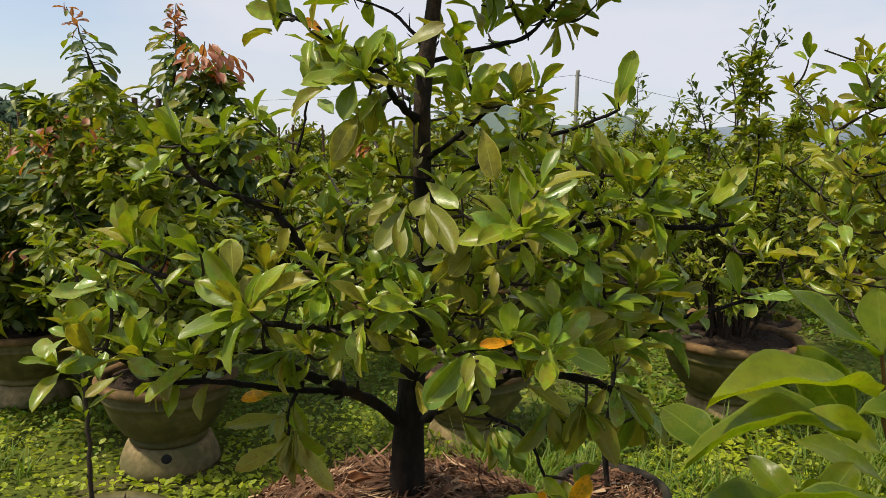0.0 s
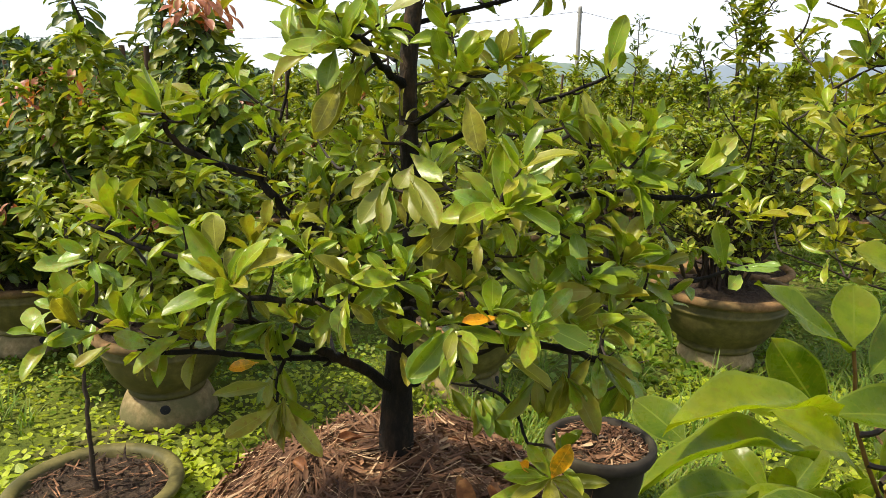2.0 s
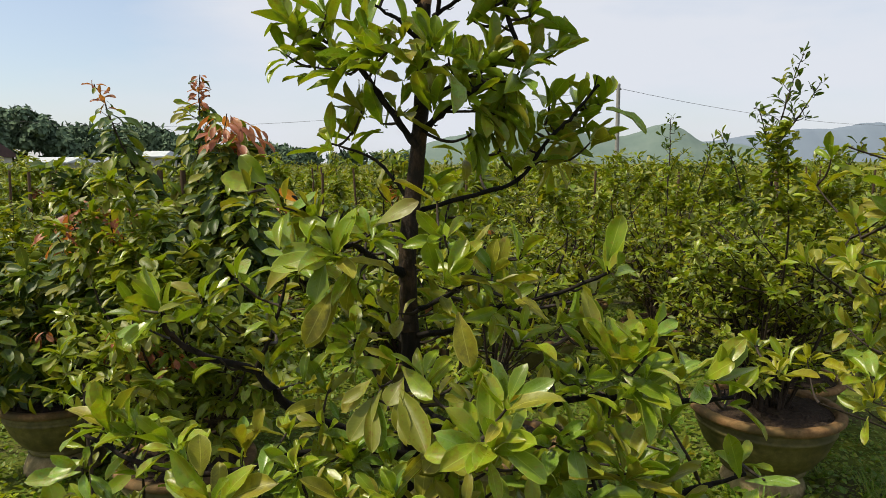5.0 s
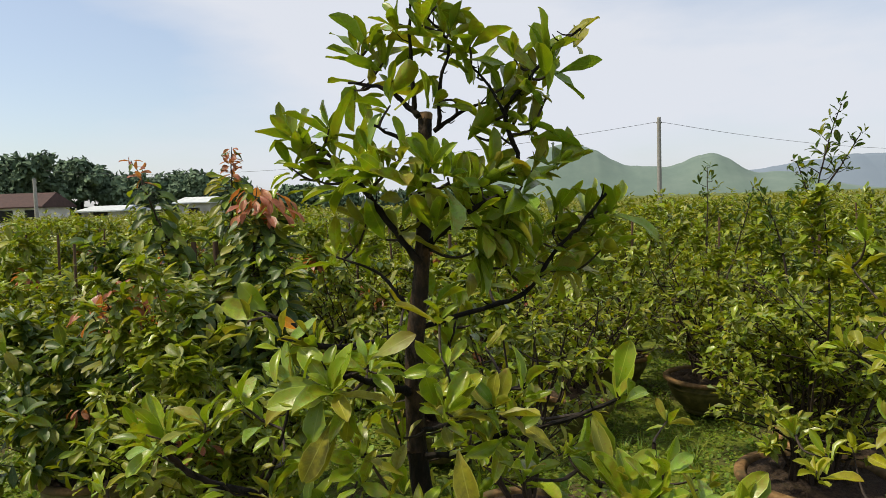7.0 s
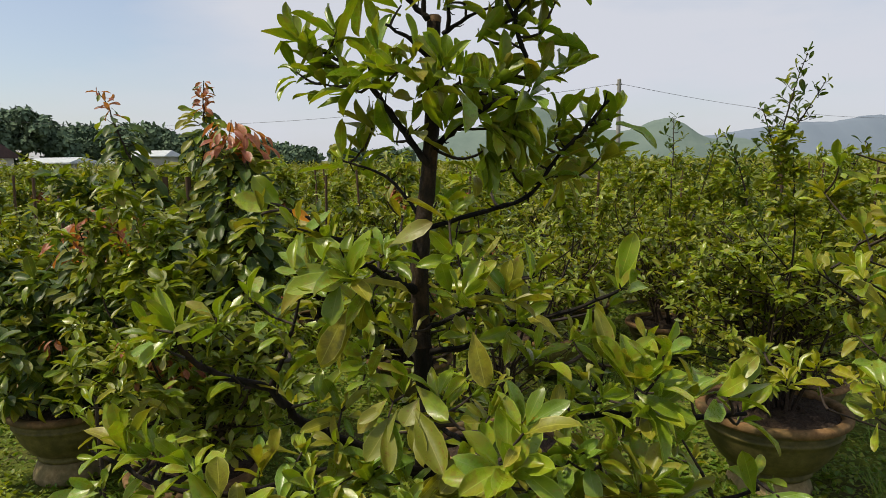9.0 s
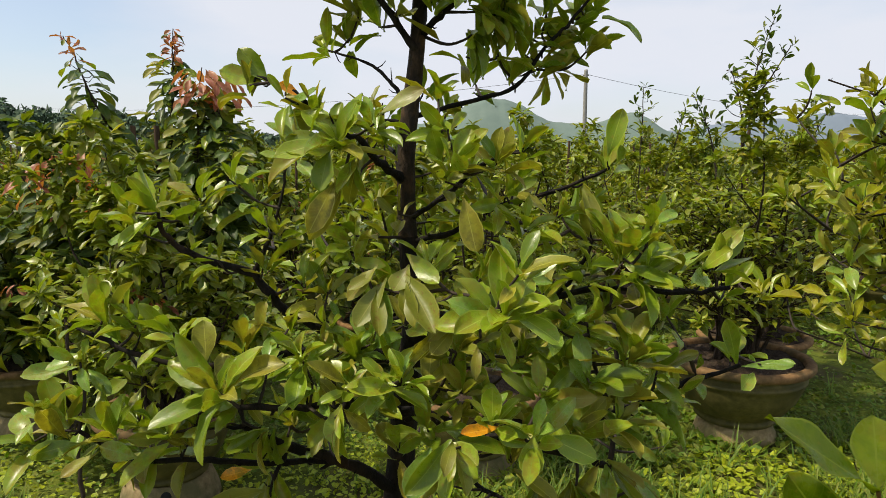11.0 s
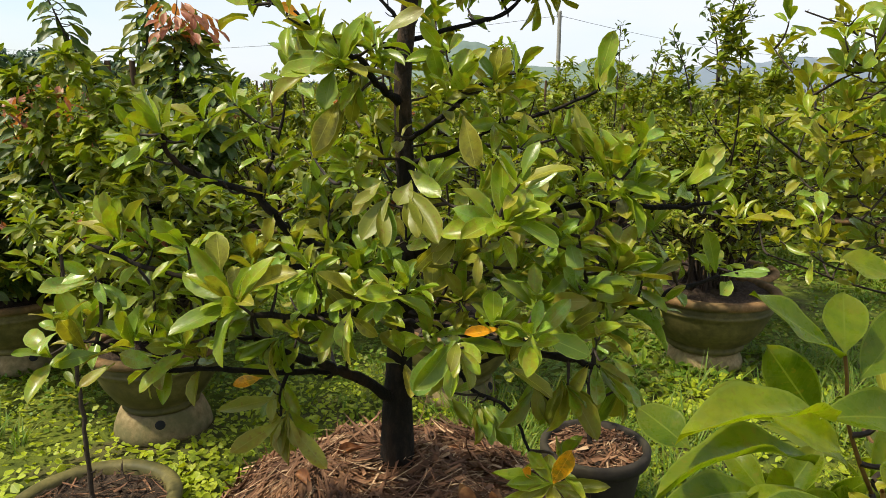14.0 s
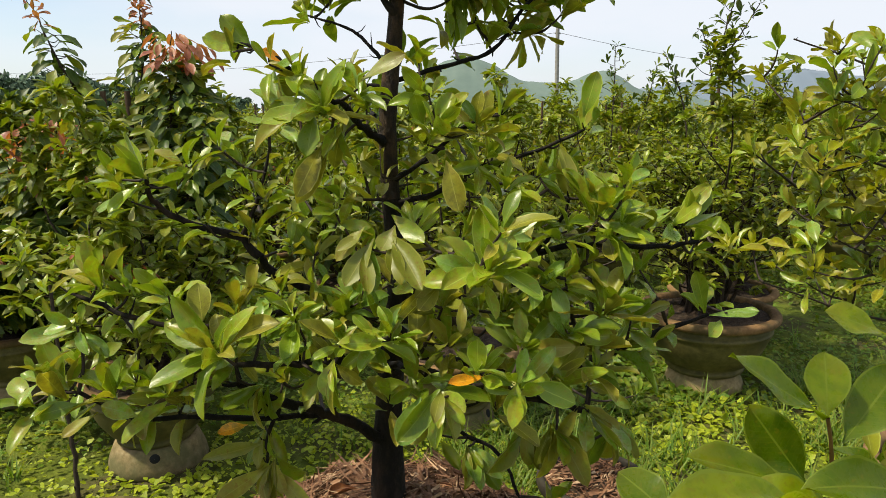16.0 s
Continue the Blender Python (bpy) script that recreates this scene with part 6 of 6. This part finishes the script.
KINDS = [shrub_arrays(50 + k, 0.84 + 0.10 * k, 0.68, 13, 1800, 0.088, (MIXED, FRESH)[k % 2], base_r=0.13, low=0.12) for k in range(5)]
RUSTS = [shrub_arrays(70 + k, 0.88 + 0.10 * k, 0.68, 14, 1700, 0.115, RUSTY, base_r=0.13, low=0.12, leaders=2, droop=0.35, tuft=0.6) for k in range(3)]
THIN = [shrub_arrays(60 + k, 0.84 + 0.10 * k, 0.68, 9, 700, 0.12, (MIXED, FRESH)[k % 2], ROUND, base_r=0.13) for k in range(4)]
models = [potted_shrub((-40 - 2 * i, -40, 0.02), m, "leafy nursery shrub in a clay bowl pot", 0, i % 2, seed=i, row=True) for i, m in enumerate(KINDS + THIN + RUSTS)]
gen = np.random.default_rng(77)
along, over = np.array([0.95, 0.31]), np.array([-0.31, 0.95])
TAKEN = [(-2.33, 3.68), (-1.22, 2.92), (0.10, 3.25), (1.56, 3.72), (-1.72, 3.85), (1.98, 4.62), (1.56, 6.12), (1.15, 4.75)]
for r in range(0, 12):
    for c in range(-14, 15):
        p = np.array([0.45, 4.15]) + over * (1.22 * r) + along * (1.18 * c + 0.4 * (r % 2)) + gen.normal(0, 0.09, 2)
        if p[1] < (4.3 if p[0] < 2.4 else 3.0) or p[1] > 16.5 or abs(p[0] - 0.1) > 0.70 * p[1] + 1.3 or any(np.hypot(*(p - t)) < 0.85 for t in TAKEN):
            continue
        k = gen.integers(0, 5) if p[1] < 9 else 5 + gen.integers(0, 4)
        if p[0] < 0.2 and p[1] < 10 and gen.uniform() < 0.6:
            k = 9 + gen.integers(0, 3)
        copy_thing(models[k], pose(p[0], p[1], 0.02 + gen.uniform(-0.02, 0.03), 0, 0, gen.uniform(0, 360)))
for m in models:
    for o in (*m.children_recursive, m):
        bpy.data.objects.remove(o)


def far_field():
    g = np.random.default_rng(5)
    n = 60000
    y = 15.5 + 75 * g.uniform(0, 1, n) ** 1.8
    x = g.uniform(-0.78, 0.80, n) * (y + 3)
    u = x * 0.95 + y * 0.31; v = -x * 0.31 + y * 0.95
    lump = 0.5 + 0.5 * np.cos(u / 1.2 * 6.283 + 0.8 * np.sin(v * 0.9)) * np.cos(v / 1.25 * 6.283 + 0.7 * np.sin(u * 0.7))
    z = 0.64 + 0.55 * lump + g.normal(0, 0.16, n) + 0.12 * np.sin(x * 0.21 + 1) * np.sin(y * 0.17)
    tall = g.uniform(0, 1, n) < 0.02
    z = np.where(tall, z + g.uniform(0.1, 0.45, n), z)
    size = np.interp(y, [15, 40, 90], [0.12, 0.24, 0.42]) * g.uniform(0.6, 1.2, n)
    base = np.stack([x, y, z], -1)
    way = unit(g.normal(0, 1, (n, 3)) * [1, 1, 0.6] + [0, 0, 0.3])
    face = unit(np.array([0, -0.3, 1.0]) + g.normal(0, 0.5, (n, 3)))
    hp = Heap(); hp.add(*leaf_arrays(base, way, face, size, size * 0.5, 0.4, 0.4, ROUND))
    return tagged(new("far_shrubs", hp.mesh("far_shrubs", [TINTS["f"]])), "dense rows of leafy nursery shrubs stretching away", "shrubs", kind="stuff")


far_field()


# ---- ground plants ----
def ground_cover():
    g = np.random.default_rng(9)
    n, wide = 76000, 16000
    y = 1.3 + 7.0 * g.uniform(0, 1, n) ** 1.3
    x = g.uniform(-0.75, 0.78, n) * (y + 1.2)
    x, y = np.concatenate([x, g.uniform(-7, 7, wide)]), np.concatenate([y, g.uniform(-4, 6, wide)])
    n += wide
    keep = (np.sin(x * 2.3 + y) + np.sin(y * 3.1 - x * 1.7) + g.normal(0, 0.8, n)) > -1.3
    for cx, cy, cr in ((-1.14, 2.05, 0.25), (0.53, 2.09, 0.16), (-0.1, 1.5, 0.36), (-1.22, 2.92, 0.2), (0.1, 3.25, 0.2), (1.56, 3.72, 0.2)):
        keep &= np.hypot(x - cx, y - cy) > cr
    x, y = x[keep], y[keep]; n = len(x)
    tall = 0.02 + 0.07 * np.clip(np.sin(x * 1.9 + 2) * np.sin(y * 2.3 + 0.5), 0, 1)
    base = np.stack([x, y, g.uniform(0.0, 1, n) * tall], -1)
    way = unit(np.stack([g.normal(0, 1, n), g.normal(0, 1, n), g.uniform(0.0, 0.9, n)], -1))
    face = unit(np.array([0, 0, 1.0]) + g.normal(0, 0.35, (n, 3)))
    size = g.uniform(0.014, 0.046, n) * (0.8 + 0.5 * np.clip(np.sin(x * 1.3 + 0.4) * np.cos(y * 1.7), 0, 1))
    # shade under the shrubs painted in: weeds farther back get the darker green
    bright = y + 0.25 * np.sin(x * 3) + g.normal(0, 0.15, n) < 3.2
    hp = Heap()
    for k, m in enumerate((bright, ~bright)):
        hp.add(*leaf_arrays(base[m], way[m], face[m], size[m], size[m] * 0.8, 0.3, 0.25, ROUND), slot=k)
    tagged(new("ground_cover", hp.mesh("ground_cover", [TINTS["w"], TINTS["s"]])), "creeping weeds over damp earth, bright yellow-green near, painted darker as shaded farther back", "weeds", kind="stuff")


def grass():
    g = np.random.default_rng(10)
    tufts = 330
    ty = 1.5 + 5.0 * g.uniform(0, 1, tufts) ** 1.2
    tx = g.uniform(-0.78, 0.8, tufts) * (ty + 1.0)
    extra = np.array([(0.75 + g.normal(0, 0.28), 2.25 + g.normal(0, 0.4)) for i in range(150)] + [(-1.9 + g.normal(0, 0.35), 2.75 + g.normal(0, 0.3)) for i in range(8)]
                     + [(0.35 + g.normal(0, 0.3), 2.75 + g.normal(0, 0.15)) for i in range(50)] + [(2.1 + g.normal(0, 0.3), 3.1 + g.normal(0, 0.35)) for i in range(90)])
    tx = np.where(tx < -0.7, tx * 0 - 50, tx)
    tx, ty = np.concatenate([tx, extra[:, 0]]), np.concatenate([ty, extra[:, 1]])
    keep = tx > -20
    for cx, cy, cr in ((-1.14, 2.05, 0.3), (0.53, 2.09, 0.19), (-0.1, 1.5, 0.45), (-1.22, 2.92, 0.24), (0.1, 3.25, 0.24), (1.56, 3.72, 0.24)):
        keep &= np.hypot(tx - cx, ty - cy) > cr
    tx, ty = tx[keep], ty[keep]
    per = 17
    n = len(tx) * per
    x = np.repeat(tx, per) + g.normal(0, 0.035, n); y = np.repeat(ty, per) + g.normal(0, 0.035, n)
    lean = g.normal(0, 0.38, (n, 2))
    way = np.stack([lean[:, 0], lean[:, 1], np.ones(n)], -1)
    face = np.stack([-lean[:, 0] * 1.5, -lean[:, 1] * 1.5 - 0.2, np.full(n, 0.6)], -1)
    ln = np.repeat(g.uniform(0.09, 0.24, len(tx)), per) * g.uniform(0.5, 1.25, n)
    hp = Heap(); hp.add(*leaf_arrays(np.stack([x, y, np.full(n, -0.01)], -1), way, face, ln, g.uniform(0.004, 0.010, n), g.uniform(0.2, 1.5, n), 0.35, BLADE))
    tagged(new("grass", hp.mesh("grass", [TINTS["s"]])), "loose tufts of long green grass between the pots", "grass", kind="stuff")


ground_cover()
grass()


# ---- poles, wires, houses and trees far off ----
def utility_pole(x, y, height, r, label):
    th = thing("utility_pole", (x, y, 0), label, "utility pole", "utility poles")
    hp = Heap(); hp.add(*tube_arrays(np.array([[0, 0, 0], [0, 0, height * 0.5], [0, 0, height]]), [r, r * 0.88, r * 0.78], 10))
    part("shaft", hp.mesh("shaft", [POLE]), th)
    part("cap", lathe("cap", [(0.001, 0.05), (r * 0.6, 0.04), (r * 0.82, 0.0), (r * 0.8, -0.08)], [POLE], [0] * 3, 12), th).location = (0, 0, height)
    for s in (-1, 1):
        ob = part("insulator", lathe("insulator", [(0.001, 0.0), (0.05, 0.0), (0.06, 0.05), (0.04, 0.09), (0.001, 0.1)], [POLE], [0] * 4, 10), th)
        ob.location = (s * r * 0.9, 0, height - 0.35)
    return th


def wire(a, b, sag, label):
    s = np.linspace(0, 1, 24)
    line = np.array(a)[None] * (1 - s[:, None]) + np.array(b)[None] * s[:, None]
    line[:, 2] -= sag * 4 * s * (1 - s)
    hp = Heap(); hp.add(*tube_arrays(line, 0.013, 5))
    return tagged(new("overhead_wire", hp.mesh("overhead_wire", [WIRE])), label, "wire", "overhead wires")


utility_pole(7.6, 45, 6.5, 0.15, "slim grey concrete utility pole above the shrubs")
wire((7.6, 45, 6.25), (60, 88, 7.0), 1.7, "thin sagging overhead wire between poles")
wire((7.6, 45, 6.25), (-52, 68, 6.3), 1.5, "thin sagging overhead wire between poles")
utility_pole(-47, 60, 5.0, 0.2, "pale concrete pole beside the far house")


def house(x, y, w, d, h, roof_h, turn, label, roof_mat, openings):
    th = thing("house", (x, y, 0), label, "house", "far houses")
    part("wall", box_mesh("wall", w, d, h, PLASTER, 0.03), th)
    bm = bmesh.new()
    o = 0.5
    pts = [(-w / 2 - o, -d / 2 - o, h), (w / 2 + o, -d / 2 - o, h), (w / 2 + o, d / 2 + o, h), (-w / 2 - o, d / 2 + o, h), (-w / 2 - o * 0.4, 0, h + roof_h), (w / 2 + o * 0.4, 0, h + roof_h)]
    vs = [bm.verts.new(p) for p in pts] + [bm.verts.new((p[0], p[1], p[2] + 0.12)) for p in pts]
    for f in ((0, 1, 5, 4), (2, 3, 4, 5), (1, 2, 5), (3, 0, 4)):
        bm.faces.new([vs[i] for i in f][::-1]); bm.faces.new([vs[i + 6] for i in f])
    for i, j in ((0, 1), (1, 2), (2, 3), (3, 0)):
        bm.faces.new((vs[i], vs[j], vs[j + 6], vs[i + 6]))
    me = bpy.data.meshes.new("roof"); bm.to_mesh(me); bm.free(); me.materials.append(roof_mat)
    part("roof", me, th)
    for ox, oz, ow, oh, name in openings:
        ob = part(name, box_mesh(name, ow, 0.12, oh, DARKGAP, 0.0), th, "dark opening")
        ob.location = (ox, -d / 2 - 0.02, oz)
    th.rotation_euler.z = radians(turn)
    return th


house(-52.2, 64, 7.6, 5.5, 2.3, 1.4, 8, "white plaster house with a brown-red tiled roof", ROOF, [(-2.5, 0, 1.1, 2.1, "door"), (0.5, 0.9, 1.3, 1.2, "window"), (3, 0.9, 1.3, 1.2, "window")])
house(-43.0, 66, 4.5, 4, 1.7, 0.5, -4, "low shed with a pale metal sheet roof", SHEET, [(0, 0, 1.6, 1.7, "door")])
house(-37.5, 74, 3.6, 4, 2.3, 0.6, 3, "low shed with a pale metal sheet roof", SHEET, [(0, 0.8, 1.2, 1.0, "window")])


def far_tree(x, y, h, w, seed):
    g = np.random.default_rng(seed)
    th = thing("tree", (x, y, 0), "dark green leafy tree behind the houses, haze in its leaf colour", "tree", "far trees")
    hp = Heap()
    hp.add(*tube_arrays(smooth_line([(0, 0, 0), (0.1, 0, h * 0.3), (-0.1, 0.1, h * 0.6), (0, 0, h * 0.8)], 3), np.linspace(0.24, 0.06, 10), 7))
    for i in range(6):
        a = i * 1.1 + g.uniform(0, 0.5)
        hp.add(*tube_arrays(smooth_line([(0, 0, h * 0.35 + 0.06 * i * h), (math.cos(a) * w * 0.2, math.sin(a) * w * 0.2, h * 0.55 + 0.04 * i * h), (math.cos(a) * w * 0.4, math.sin(a) * w * 0.4, h * 0.62 + 0.05 * i * h)], 3), np.linspace(0.1, 0.03, 7), 5))
    part("trunk", hp.mesh("trunk", [BARK]), th)
    clumps = 26
    cc = np.stack([g.normal(0, w * 0.26, clumps), g.normal(0, w * 0.24, clumps), h * np.clip(0.62 + g.normal(0, 0.17, clumps), 0.25, 0.92)], -1)
    n = 4200
    c = cc[g.integers(0, clumps, n)]
    p = c + unit(g.normal(0, 1, (n, 3))) * (w * 0.15 * g.uniform(0.5, 1, n) ** 0.5)[:, None] * [1, 1, 0.8]
    size = g.uniform(0.40, 0.85, n)
    hp = Heap(); hp.add(*leaf_arrays(p, g.normal(0, 1, (n, 3)), unit(p - c) + [0, 0, 0.4], size, size * 0.6, 0.4, 0.3, ROUND))
    part("crown", hp.mesh("crown", [FARTREE]), th, kind="stuff")
    return th


for i, (x, y, h, w) in enumerate(((-58, 72, 8.6, 7), (-53, 75, 8.2, 7), (-64, 74, 8.3, 8), (-48, 78, 5.8, 7), (-42, 80, 5.7, 7), (-37, 82, 4.8, 6), (-31, 86, 3.9, 7), (-26, 88, 3.4, 5), (-70, 76, 8.3, 8), (-20, 92, 3.0, 5), (-14, 95, 2.7, 4.5), (-45, 84, 6.0, 7))):
    far_tree(x, y, h, w, 100 + i)
